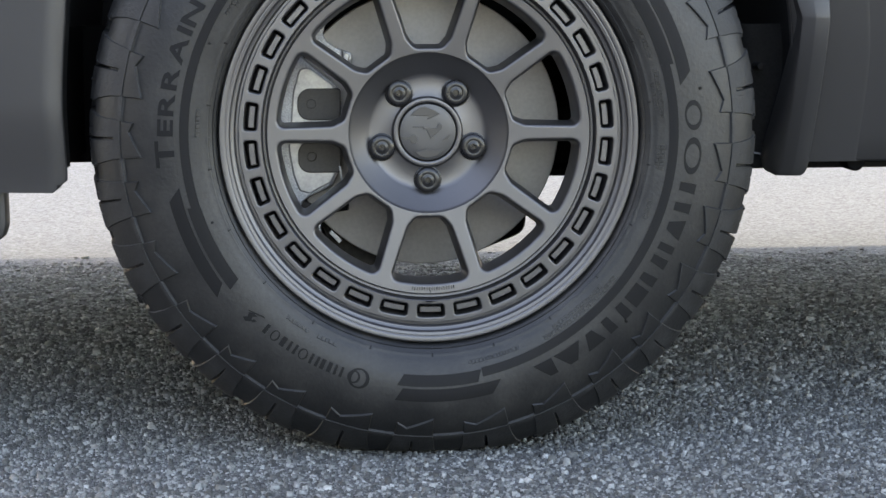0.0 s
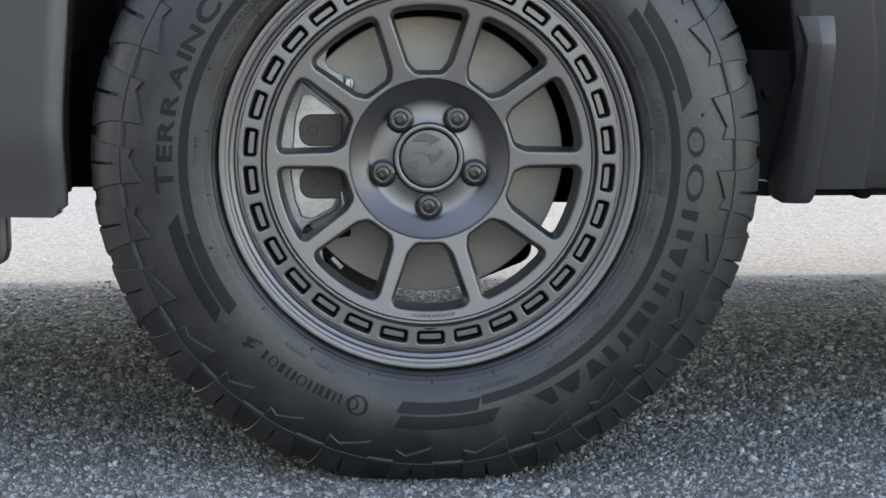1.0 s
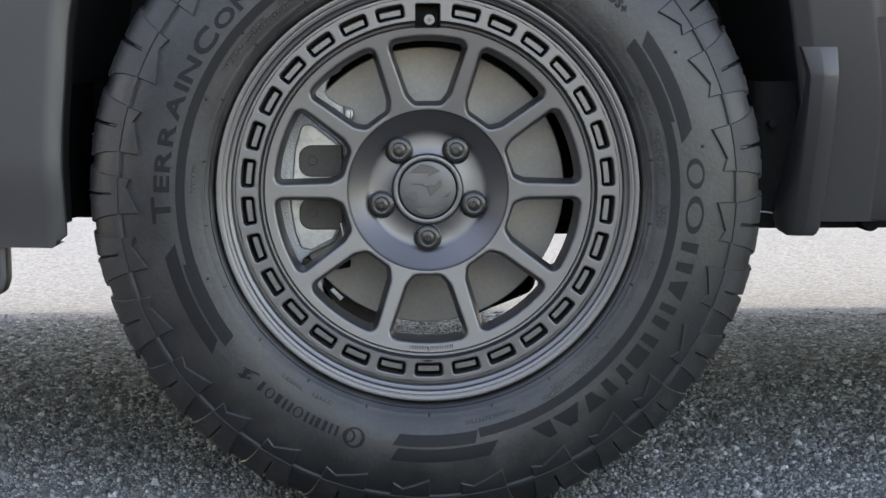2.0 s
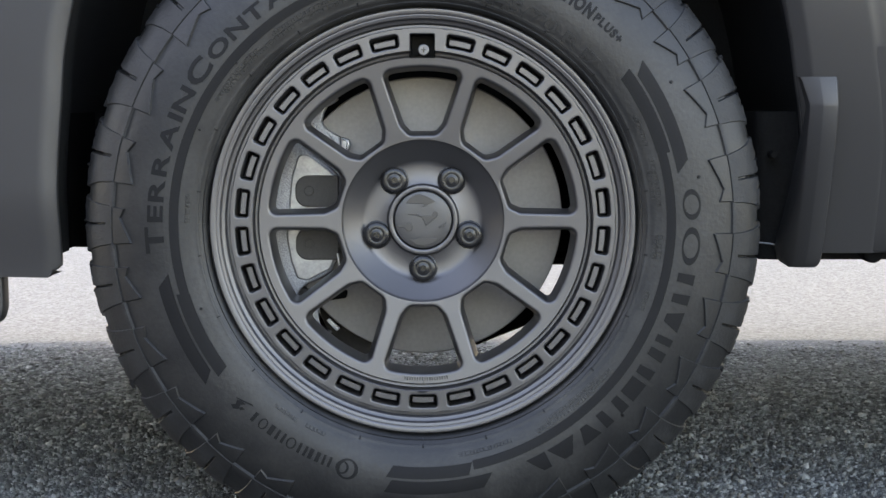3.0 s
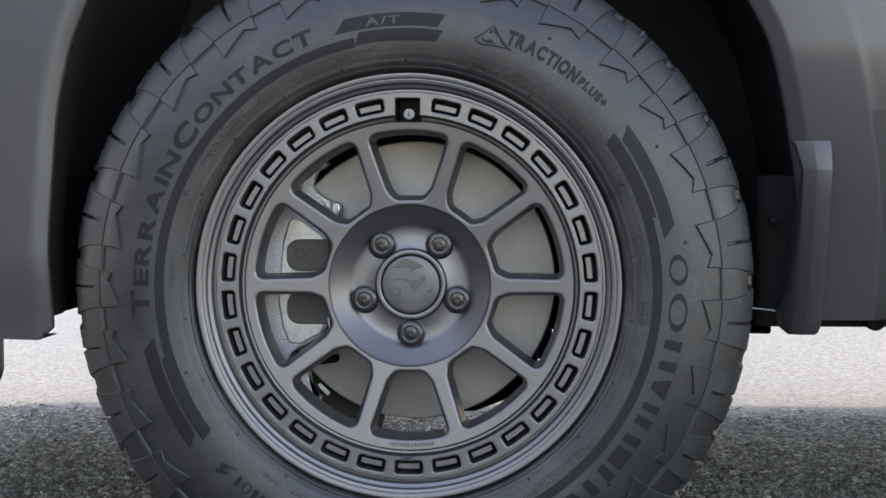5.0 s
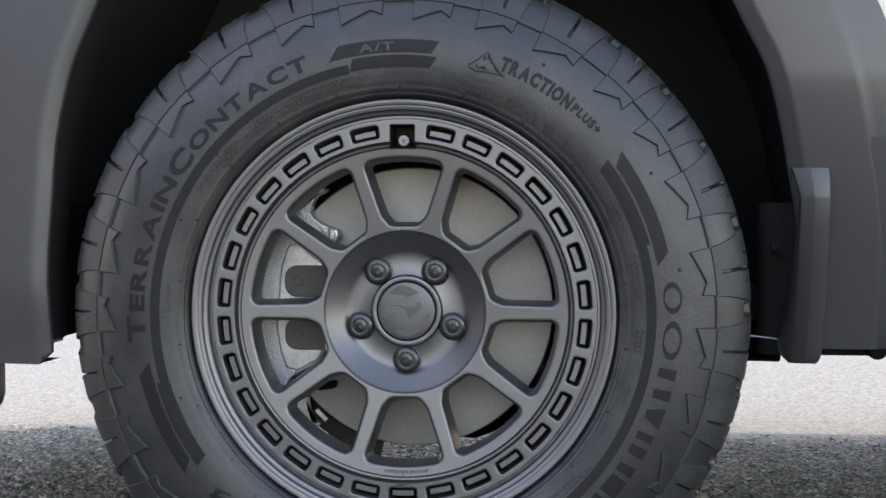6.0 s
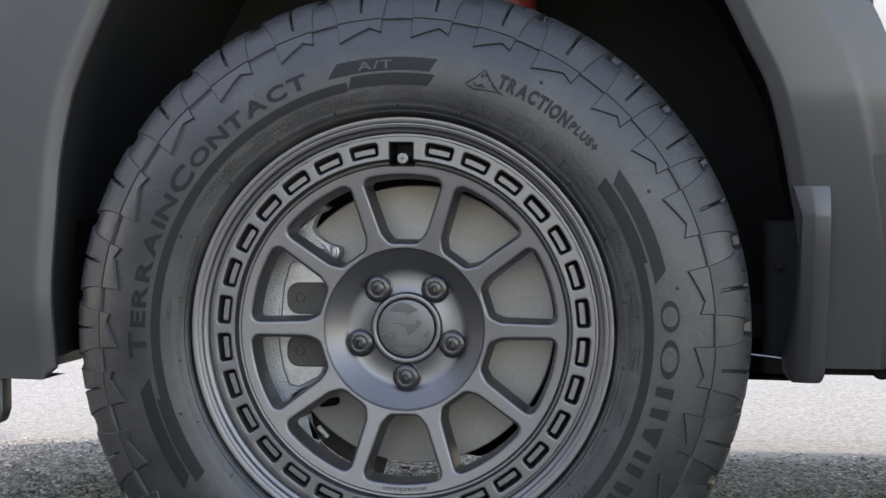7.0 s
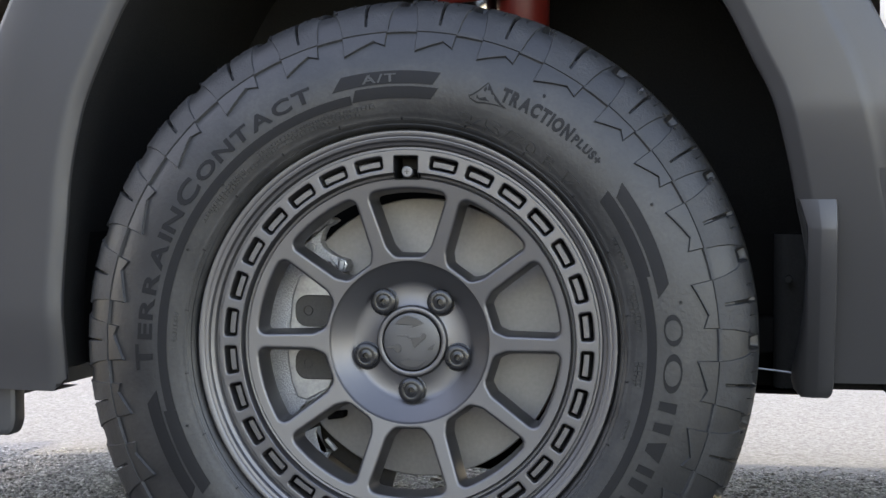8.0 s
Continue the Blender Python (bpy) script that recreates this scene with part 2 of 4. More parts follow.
def ground():
    xs = [-400, -60, -12, -4, -2, -1, 0, 1, 2, 4, 12, 60, 400]
    verts = [(x, y, 0.0) for y in xs for x in xs]
    n = len(xs)
    faces = [(j * n + i, j * n + i + 1, (j + 1) * n + i + 1, (j + 1) * n + i) for j in range(n - 1) for i in range(n - 1)]
    ob = new("ground", mesh_of("ground", verts, faces, ASPHALT, 0))
    tagged(ob, "worn grey asphalt with light stone chips, half in shade", "asphalt", kind="structure")

    rng = np.random.default_rng(4)

    def scatter(x0, x1, y0, y1, step, size):
        gx, gy = np.meshgrid(np.arange(x0, x1, step), np.arange(y0, y1, step))
        c = np.stack([gx.ravel(), gy.ravel()], 1) + rng.uniform(-0.55, 0.55, (gx.size, 2)) * step
        return c, size * rng.lognormal(0.0, 0.32, len(c))

    sets = [scatter(-0.60, 0.66, -0.34, 0.25, 0.0041, 0.0025), scatter(-0.80, 0.85, 0.25, 0.75, 0.0051, 0.0031), scatter(-1.25, 1.05, 0.75, 1.66, 0.0066, 0.0040)]
    c, s = np.concatenate([a for a, _ in sets]), np.concatenate([b for _, b in sets])
    kept = rng.uniform(0, 1, len(c)) > smooth_step((c[:, 1] - 1.40) / 0.24)
    c, s = c[kept], s[kept]
    k, n = 5, len(c)
    ang = rng.uniform(0, 2 * np.pi, (n, 1)) + np.arange(k) * 2 * np.pi / k + rng.uniform(-0.4, 0.4, (n, k))
    rad = s[:, None] * rng.uniform(0.65, 1.2, (n, k))
    stretch, way = rng.uniform(0.65, 1.0, (n, 1)), rng.uniform(0, np.pi, (n, 1))
    u, v = rad * np.cos(ang), rad * np.sin(ang) * stretch
    dx, dy = u * np.cos(way) - v * np.sin(way), u * np.sin(way) + v * np.cos(way)
    low = np.stack([c[:, :1] + dx, c[:, 1:] + dy, np.full((n, k), -0.001)], -1)
    tilt = rng.normal(0, 0.22, (n, 2, 1)) * (1 - 0.5 * smooth_step((c[:, 1:, None] - 0.5) / 0.8))
    high = s[:, None] * rng.uniform(-0.15, 0.95, (n, 1)) * (1 - 0.62 * smooth_step((c[:, 1:] - 0.5) / 0.8)) + tilt[:, 0] * dx + tilt[:, 1] * dy
    top = np.stack([c[:, :1] + dx * 0.78, c[:, 1:] + dy * 0.78, np.maximum(high, 0.0004)], -1)
    co = np.concatenate([low, top], 1).reshape(-1, 3)
    base = np.arange(n)[:, None] * 2 * k
    side = np.concatenate([np.stack([base + i, base + (i + 1) % k, base + k + (i + 1) % k, base + k + i], -1) for i in range(k)], 1).reshape(-1)
    cap = (base + k + np.arange(k)).reshape(-1)
    me = bpy.data.meshes.new("asphalt_chips")
    me.vertices.add(len(co))
    me.vertices.foreach_set("co", co.ravel())
    counts = np.concatenate([np.full(n * k, 4), np.full(n, k)])
    me.loops.add(len(side) + len(cap))
    me.loops.foreach_set("vertex_index", np.concatenate([side, cap]).astype(np.int32))
    me.polygons.add(len(counts))
    me.polygons.foreach_set("loop_start", np.concatenate([[0], np.cumsum(counts)[:-1]]).astype(np.int32))
    me.polygons.foreach_set("loop_total", counts.astype(np.int32))
    me.update(calc_edges=True)
    me.validate()
    me.materials.append(CHIPS)
    tagged(new("asphalt_chips", me), "angular grey stone chips bound in the asphalt", "stone chips", kind="stuff")


ground()


def added_walls():
    """Plain unseen walls added behind the camera and ahead of the car, blocking light."""
    side = [[(x, y, z) for x, y in ((-3.9, -10.9), (-3.6, -10.9), (-3.6, -0.8), (-3.9, -0.8))] for z in (-0.1, 2.75, 2.8)]
    tagged(new("added_wall_west", mesh_of("added_wall_west", *loops(side, True), PLASTER, 0)), "plain grey plastered wall, added unseen to darken the left", "wall", kind="structure")
    rows = [[(x, y, z) for x, y in ((-30.0, -11.3), (30.0, -11.3), (30.0, -11.0), (-30.0, -11.0))] for z in (-0.1, 0.55, 0.6)]
    tagged(new("added_wall_south", mesh_of("added_wall_south", *loops(rows, True), PLASTER, 0)), "low grey plastered wall, added unseen to block the low sky", "wall", kind="structure")


added_walls()

# ---- car ----
car = tagged(new("car"), "pale car with grey plastic wheel arch and graphite wheel", "car")


# ---- tyre ----
PROFILE = [(0.2300, -0.0380), (0.2325, -0.0440), (0.2350, -0.0492), (0.2390, -0.0534), (0.2470, -0.0577), (0.2580, -0.0606), (0.2700, -0.0620), (0.2850, -0.0615),
           (0.3000, -0.0590), (0.3130, -0.0550), (0.3250, -0.0500), (0.3360, -0.0440), (0.3480, -0.0375), (0.3582, -0.0300), (0.3660, -0.0205), (0.3715, -0.0080),
           (0.3738, 0.0110), (0.3746, 0.0320), (0.3750, 0.0520), (0.3754, 0.0700)]


def spline(points, count):
    """Evenly spaced places on a smooth line through the points."""
    p = np.array(points, float)
    p = np.concatenate([[2 * p[0] - p[1]], p, [2 * p[-1] - p[-2]]])
    out = []
    for i in range(1, len(p) - 2):
        t = np.linspace(0, 1, 24, endpoint=False)[:, None]
        a, b, c, d = p[i - 1], p[i], p[i + 1], p[i + 2]
        out.append(0.5 * (2 * b + (c - a) * t + (2 * a - 5 * b + 4 * c - d) * t**2 + (3 * b - a - 3 * c + d) * t**3))
    out = np.concatenate(out + [p[-2:-1]])
    s = np.concatenate([[0], np.cumsum(np.linalg.norm(np.diff(out, axis=0), axis=1))])
    at = np.linspace(0, s[-1], count) if np.isscalar(count) else np.interp(count, np.linspace(0, 1, len(count)), count) * s[-1]
    return np.stack([np.interp(at, s, out[:, k]) for k in range(p.shape[1])], 1)


SIDE = spline(PROFILE, 400)
SIDE_OUT = np.gradient(SIDE, axis=0)
SIDE_OUT = np.stack([SIDE_OUT[:, 1], -SIDE_OUT[:, 0]], 1) / np.linalg.norm(SIDE_OUT, axis=1)[:, None]
SIDE_FACE = SIDE[: int(np.argmax(SIDE[:, 0] > 0.3747))]


def settle(x, y, z):
    """The tyre's squash where it bears on the ground."""
    x, y, z = (np.asarray(q, float) for q in (x, y, z))
    dz = z - HUB
    r = np.hypot(x, dz)
    w = np.clip((r - 0.235) / (TYRE_R - 0.235), 0, 1.0)
    a = np.where(r > 0, -dz / np.maximum(r, 1e-6), 0)
    bulge = 0.010 * np.exp(-((np.degrees(np.arccos(np.clip(a, -1, 1))) / 26.0) ** 2))
    front = np.where(y < 0.06, 1.0, -1.0)
    low = 0.0012
    return x, y - front * bulge * np.sin(np.pi * w) ** 1.2, low + 0.5 * ((z - low) + np.sqrt((z - low) ** 2 + 0.004**2))


def on_side(a, r, lift=0.0):
    """A place on the tyre's outer wall: degrees, radius and height over the rubber."""
    y = np.interp(r, SIDE_FACE[:, 0], SIDE_FACE[:, 1])
    nr, ny = (np.interp(r, SIDE[:, 0], SIDE_OUT[:, k]) for k in range(2))
    r2, y2 = r + lift * nr, y + lift * ny
    return settle(r2 * np.cos(np.radians(a)), y2, HUB + r2 * np.sin(np.radians(a)))


def smooth(x, lo, hi):
    t = np.clip((x - lo) / (hi - lo), 0, 1)
    return t * t * (3 - 2 * t)


# where each block of the shoulder ends, in degrees; the pitch varies round the tyre
TIPS = np.array([-2.2, 12.4, 27.0, 38.1, 49.2, 63.3, 75.2, 87.5, 101.6, 113.9, 128.3, 142.8, 158.1, 172.3, 183.8, 194.8, 207.9, 221.1, 231.7, 243.4, 257.6, 270.0, 284.7, 298.0, 309.9, 320.4, 332.5, 345.0, 357.8])


def tyre():
    tips = TIPS
    steps = 2520
    a = -2.2 + 360.0 * np.arange(steps) / steps
    unit = np.clip(np.searchsorted(tips, a, side="right") - 1, 0, len(tips) - 2)
    f = (a - tips[unit]) / (tips[unit + 1] - tips[unit])
    deg = tips[unit + 1] - tips[unit]
    # rows across the wall: dense where the shoulder blocks are
    s = np.concatenate([np.linspace(0, 0.10, 16, endpoint=False), np.linspace(0.10, 0.45, 34, endpoint=False), np.linspace(0.45, 1.0, 92)])
    full = np.concatenate([[0], np.cumsum(np.linalg.norm(np.diff(SIDE, axis=0), axis=1))])
    full /= full[-1]
    base = np.stack([np.interp(s, full, SIDE[:, k]) for k in range(2)], 1)
    tang = np.gradient(base, axis=0)
    tang /= np.linalg.norm(tang, axis=1)[:, None]
    normal = np.stack([-tang[:, 1] * -1, -tang[:, 0]], 1)   # (r, y) away from the rubber
    r, y = base[:, 0][:, None], base[:, 1][:, None]
    F, D = f[None], deg[None]
    w = 0.07 / D * 1.0                                       # softness of cut edges, as a share of a unit
    g = np.clip((F - 0.40) / 0.60, 0, 1)
    pad = smooth(F, 0.40 - w, 0.40 + w) * (1 - smooth(F, 1 - 2 * w, 1.0))
    inner = np.where(g < 0.35, 0.3225 + 0.0045 * g / 0.35, 0.327 - 0.0125 * (g - 0.35) / 0.65)
    h = 0.0026 * np.exp(-(((r - 0.3361) / 0.0012) ** 2))
    out = smooth(r, 0.3365, 0.3375)
    mid = np.abs((F - 0.20) / 0.20)
    tongue = 0.3655 - 0.012 * np.clip(mid, 0, 1) ** 4
    scoop = (1 - pad) * out * (1 - smooth(r, tongue - 0.002, tongue + 0.0015))
    h = h - scoop * 0.0004 * smooth(r, 0.338, 0.362)
    edge = smooth(y, -0.006, 0.004)
    lug = (1 - smooth(np.abs(F - 0.20), 0.06, 0.09)) * edge
    past = 1 - smooth(y, 0.022, 0.030)
    h = h + 0.0011 * smooth(r, 0.3728, 0.3742)
    h = h - 0.0040 * lug * past
    slot = smooth(F, 0.648, 0.658) * (1 - smooth(F, 0.710, 0.720)) * smooth(r, 0.3435, 0.3450)
    h = h - slot * (0.0030 + 0.0050 * smooth(r, 0.3560, 0.3640)) * past
    hole = smooth(F, 0.125, 0.155) * (1 - smooth(F, 0.255, 0.285)) * smooth(r, 0.3655, 0.3690)
    h = h - hole * 0.0055 * past
    h = h - 0.007 * smooth(y, 0.040, 0.043) * (1 - smooth(y, 0.052, 0.055))
    # rings by the rim
    h = h + 0.0011 * np.exp(-(((r - 0.2425) / 0.0011) ** 2)) + 0.0008 * np.exp(-(((r - 0.2490) / 0.0010) ** 2)) * 0.5
    R, Y = r + normal[:, :1] * h, y + normal[:, 1:] * h + 0 * F
    x, yy, z = settle(R * np.cos(np.radians(a)), Y, HUB + R * np.sin(np.radians(a)))
    front = np.stack([x, yy, z], -1)
    # inner half: plain mirror of the wall
    back_base = base[::-6][1:]
    bx, by, bz = settle(back_base[:, :1] * np.cos(np.radians(a)), 0.14 - back_base[:, 1:] + 0 * a, HUB + back_base[:, :1] * np.sin(np.radians(a)))
    back = np.stack([bx, by, bz], -1)
    co = np.concatenate([front, back])
    rows = len(co)
    i, j = np.meshgrid(np.arange(steps), np.arange(rows - 1))
    k = (i + 1) % steps
    quads = np.stack([j * steps + i, (j + 1) * steps + i, (j + 1) * steps + k, j * steps + k], -1).reshape(-1, 4)
    me = bpy.data.meshes.new("tyre")
    me.vertices.add(rows * steps)
    me.vertices.foreach_set("co", co.ravel())
    me.loops.add(quads.size)
    me.loops.foreach_set("vertex_index", quads.ravel().astype(np.int32))
    me.polygons.add(len(quads))
    me.polygons.foreach_set("loop_start", np.arange(0, quads.size, 4, dtype=np.int32))
    me.polygons.foreach_set("loop_total", np.full(len(quads), 4, np.int32))
    me.update(calc_edges=True)
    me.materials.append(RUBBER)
    me.polygons.foreach_set("use_smooth", np.ones(len(quads), bool))
    ob = new("tyre", me)
    ob.parent = car
    return tagged(ob, "dusty black all-terrain tyre with blocky shoulder")


TYRE = tyre()


def patch(name, outline, mat, label="", lift=0.0006, step=0.004, flat=None, bevel=0.0003):
    """A thin raised shape on the tyre's wall. outline: (degrees, radius) round its edge; or flat: a ready mesh of (arc, radius)."""
    bm = bmesh.new()
    if flat is None:
        bm.faces.new([bm.verts.new((-radians(a) * 0.28, r, 0)) for a, r in outline])
        bmesh.ops.triangulate(bm, faces=bm.faces[:])
    else:
        bm.from_mesh(flat)
    lo = [min(v.co[k] for v in bm.verts) for k in (0, 1)]
    hi = [max(v.co[k] for v in bm.verts) for k in (0, 1)]
    for k, normal in ((0, (1, 0, 0)), (1, (0, 1, 0))):
        d = step if k else step * 1.6
        q = lo[k] + d
        while q < hi[k] - d * 0.3:
            point = [0, 0, 0]
            point[k] = q
            bmesh.ops.bisect_plane(bm, geom=bm.verts[:] + bm.edges[:] + bm.faces[:], plane_co=point, plane_no=normal)
            q += d
    rim = [e for e in bm.edges if len(e.link_faces) == 1]
    away = collections.defaultdict(Vector)
    for e in rim:
        a, b = e.verts
        n = Vector((b.co.y - a.co.y, a.co.x - b.co.x, 0)).normalized()
        n = n if n.dot(e.link_faces[0].calc_center_median() - a.co) < 0 else -n
        for v in (a, b):
            away[v.co.to_tuple(7)] += n
    made = bmesh.ops.extrude_edge_only(bm, edges=rim)
    skirt = {v for v in made["geom"] if isinstance(v, bmesh.types.BMVert)}
    for v in skirt:
        n = away[v.co.to_tuple(7)]
        v.co += n.normalized() * bevel / max(0.5, n.length / 2) if n.length > 1e-6 else n
    place = {v: on_side(np.degrees(-v.co.x / 0.28), v.co.y, -0.0008 if v in skirt else lift) for v in bm.verts}
    for v, p in place.items():
        v.co = [float(q) for q in p]
    bmesh.ops.recalc_face_normals(bm, faces=bm.faces[:])
    for face in bm.faces:
        face.smooth = True
    me = bpy.data.meshes.new(name)
    bm.to_mesh(me)
    bm.free()
    me.set_sharp_from_angle(angle=radians(30))
    me.materials.append(mat)
    ob = new(name, me)
    ob.parent = TYRE
    return tagged(ob, label)


def bar_outline(a0, a1, r0, r1, lean0=0.0, lean1=0.0, steps=10):
    """A strip along the wall from a0 to a1 degrees; lean: how many degrees the outer corner runs on."""
    low = [(a0 + (a1 - a0) * i / steps, r0) for i in range(steps + 1)]
    top = [(a0 + lean0 + (a1 + lean1 - a0 - lean0) * i / steps, r1) for i in range(steps + 1)]
    return low + top[::-1]


def shoulder():
    """Raised pads inside the ridge and cut blocks outside it, unit by unit."""
    rng = random.Random(11)
    for k in range(len(TIPS) - 1):
        at = lambda f: TIPS[k] + f * (TIPS[k + 1] - TIPS[k])
        jog = lambda s: rng.uniform(-s, s)
        patch("shoulder_pad", [(at(0.415), 0.3348), (at(0.43), 0.3215 + jog(0.001)), (at(0.58), 0.3265), (at(0.995), 0.3145), (at(1.0), 0.3348)], RUBBER, lift=0.0020, bevel=0.0012)
        # rib and ridge bars are paler than the pads
        rib = [(at(0.58 + 0.415 * q), 0.3265 - 0.0120 * q) for q in (0.0, 0.25, 0.5, 0.75, 1.0)]
        patch("pad_rib", [(a, r - 0.0002) for a, r in rib] + [(a, r + 0.0011) for a, r in rib[::-1]], PALE_RIB, lift=0.0027, bevel=0.0007)
        patch("ridge_bar", [(at(0.01), 0.3346), (at(0.02), 0.3378), (at(0.39), 0.3378), (at(0.40), 0.3346)], PALE_RIB, lift=0.0029, bevel=0.0012)
        patch("ridge_bar", [(at(0.402), 0.3356), (at(0.404), 0.3368), (at(0.996), 0.3368), (at(0.998), 0.3356)], PALE_RIB, lift=0.0030, bevel=0.0008)
        top = 0.3736
        cut = [(at(0.40), 0.3375), (at(1.0), 0.3375), (at(1.02), 0.3500), (at(1.06), 0.3620 + jog(0.0008)), (at(1.10 + jog(0.01)), 0.3670), (at(1.11), top), (at(0.880), top), (at(0.876), 0.3672 + jog(0.0008)), (at(0.860), 0.3672), (at(0.856), top),
               (at(0.716 + jog(0.004)), top), (at(0.714), 0.3660 + jog(0.001)), (at(0.706), 0.3440), (at(0.662), 0.3436), (at(0.660), 0.3660 + jog(0.001)), (at(0.650), 0.3675 + jog(0.0008)), (at(0.650), top),
               (at(0.535), top), (at(0.531), 0.3670 + jog(0.0008)), (at(0.515), 0.3670), (at(0.511), top), (at(0.31), top), (at(0.32 + jog(0.01)), 0.3670), (at(0.355), 0.3620 + jog(0.0008)), (at(0.385), 0.3500)]
        patch("tread_block", cut, TREAD, lift=0.0015, bevel=0.0009)
        # torn crumbs at the block corners and beside the slot
        for f, r, size in ((1.085, 0.3676, 0.0026), (1.12, 0.3700, 0.0020), (0.335, 0.3668, 0.0018), (0.655, 0.3695, 0.0016), (0.735, 0.3705, 0.0014), (0.86, 0.3712, 0.0014)):
            if rng.random() < 0.5:
                continue
            f, r, size = f + jog(0.012), r + jog(0.0014), size * rng.uniform(0.5, 1.15)
            ring = [(size * rng.uniform(0.35, 1.3), i * math.pi / 4) for i in range(8)]
            turn = rng.uniform(0.5, 1.6)
            patch("rubber_crumb", [(at(f) + math.degrees(q * turn * math.cos(b) / 0.37), min(0.3726, r + 0.7 / turn * q * math.sin(b))) for q, b in ring], SCUFF, lift=rng.uniform(0.0021, 0.0030), step=0.01, bevel=0.0005)


shoulder()


# bands and slashed stripes; the wall's pattern comes twice, half a turn apart
def bands():
    for turn in range(0, 360, 45):
        patch("rim_guard", bar_outline(turn, turn + 44.95, 0.2352, 0.2372, steps=18), RUBBER, lift=0.0010, bevel=0.0005)
        patch("rim_guard", bar_outline(turn, turn + 44.95, 0.2408, 0.2418, steps=18), RUBBER, lift=0.0011, bevel=0.0006)
    for turn in (0, 180):
        patch("sidewall_stripe", bar_outline(turn + 11.0, turn + 34.6, 0.2785, 0.2925, 2.6, 2.0), RUBBER_DARK)
        patch("sidewall_stripe", bar_outline(turn + 16.6, turn + 36.0, 0.2618, 0.2760, -0.6, 0.9), RUBBER_DARK)
        patch("sidewall_stripe", bar_outline(turn + 83.0, turn + 105.6, 0.2795, 0.2935, -1.4, -2.6), RUBBER_DARK)
        patch("sidewall_stripe", bar_outline(turn + 83.0, turn + 101.6, 0.2640, 0.2768, -1.4, -1.2), RUBBER_DARK)
        patch("sidewall_band", bar_outline(turn + 101.7, turn + 196.5, 0.2622, 0.2722, 0, 0, 40), RUBBER_DARK)


bands()


# ---- writing on the tyre ----
def glyph(body, bold=0.012):
    cu = bpy.data.curves.new("letter", "FONT")
    cu.body, cu.size, cu.offset, cu.resolution_u = body, 1.0, bold, 3
    ob = bpy.data.objects.new("letter", cu)
    scene.collection.objects.link(ob)
    me = bpy.data.meshes.new_from_object(ob.evaluated_get(bpy.context.evaluated_depsgraph_get()))
    bpy.data.objects.remove(ob)
    bpy.data.curves.remove(cu)
    return me


def arc_text(words, a0, a1, r0, r1, mat, bold=0.015, lift=0.0006, gap=0.09, name="letter", lean=0.0):
    """Raised letters from a0 to a1 degrees, feet at r0, tops at r1."""
    shapes, at = [], 0.0
    for ch in words:
        if ch == " ":
            at += 0.3
            continue
        me = glyph(ch, bold)
        xs = [v.co.x for v in me.vertices]
        shapes.append((me, at - min(xs)))
        at += max(xs) - min(xs) + gap
    width = at - gap
    total = radians(a0 - a1) * 0.28
    for me, x in shapes:
        for v in me.vertices:
            v.co.x = -radians(a0) * 0.28 + (v.co.x + x + lean * v.co.y) * total / width
            v.co.y = r0 + v.co.y / 0.70 * (r1 - r0)
        patch(name, None, mat, lift=lift, flat=me)
        bpy.data.meshes.remove(me)


arc_text("T", 186.2, 180.6, 0.2790, 0.2985, RUBBER_DARK, bold=0.03)
arc_text("ERRAIN", 179.6, 149.6, 0.2795, 0.2955, RUBBER_DARK, bold=0.03)
arc_text("C", 148.6, 142.6, 0.2785, 0.2990, RUBBER_DARK, bold=0.03)
arc_text("ONTACT", 141.8, 110.2, 0.2795, 0.2950, RUBBER_DARK, bold=0.03)
arc_text("TRACTION", 67.9, 50.8, 0.2815, 0.2955, RUBBER_DARK, bold=0.055)
arc_text("PLUS+", 50.2, 42.6, 0.2832, 0.2922, RUBBER_DARK, bold=0.055)
arc_text("A/T", 98.6, 91.2, 0.2820, 0.2905, RUBBER, bold=0.01, lift=0.0012)
arc_text("245/70 R 17", 75.2, 42.2, 0.2455, 0.2578, RUBBER, bold=0.014, lift=0.0017)


def mountain():
    """A peaked mountain drawn in thin strokes."""
    for outline in ([(74.8, 0.2765), (74.2, 0.2775), (72.9, 0.2842), (71.5, 0.2946), (71.2, 0.2946), (71.6, 0.2920), (72.8, 0.2825), (74.0, 0.2765), (74.2, 0.2757)],
                    [(71.2, 0.2946), (70.1, 0.2890), (69.6, 0.2862), (68.6, 0.2830), (67.4, 0.2790), (65.7, 0.2760), (66.3, 0.2755), (67.6, 0.2768), (68.8, 0.2795), (69.4, 0.2838), (70.0, 0.2842), (70.4, 0.2876), (71.0, 0.2868)],
                    [(74.8, 0.2765), (74.0, 0.2740), (72.5, 0.2722), (70.6, 0.2742), (68.0, 0.2760), (65.7, 0.2760), (68.0, 0.2748), (70.4, 0.2726), (72.5, 0.2702), (74.2, 0.2728)],
                    [(73.0, 0.2795), (72.2, 0.2762), (71.0, 0.2796), (70.4, 0.2772), (69.6, 0.2764), (70.6, 0.2756), (72.0, 0.2745), (72.8, 0.2756)],
                    [(71.9, 0.2862), (71.5, 0.2905), (71.2, 0.2880), (71.4, 0.2842)]):
        patch("mountain_mark", outline, RUBBER_DARK)


mountain()


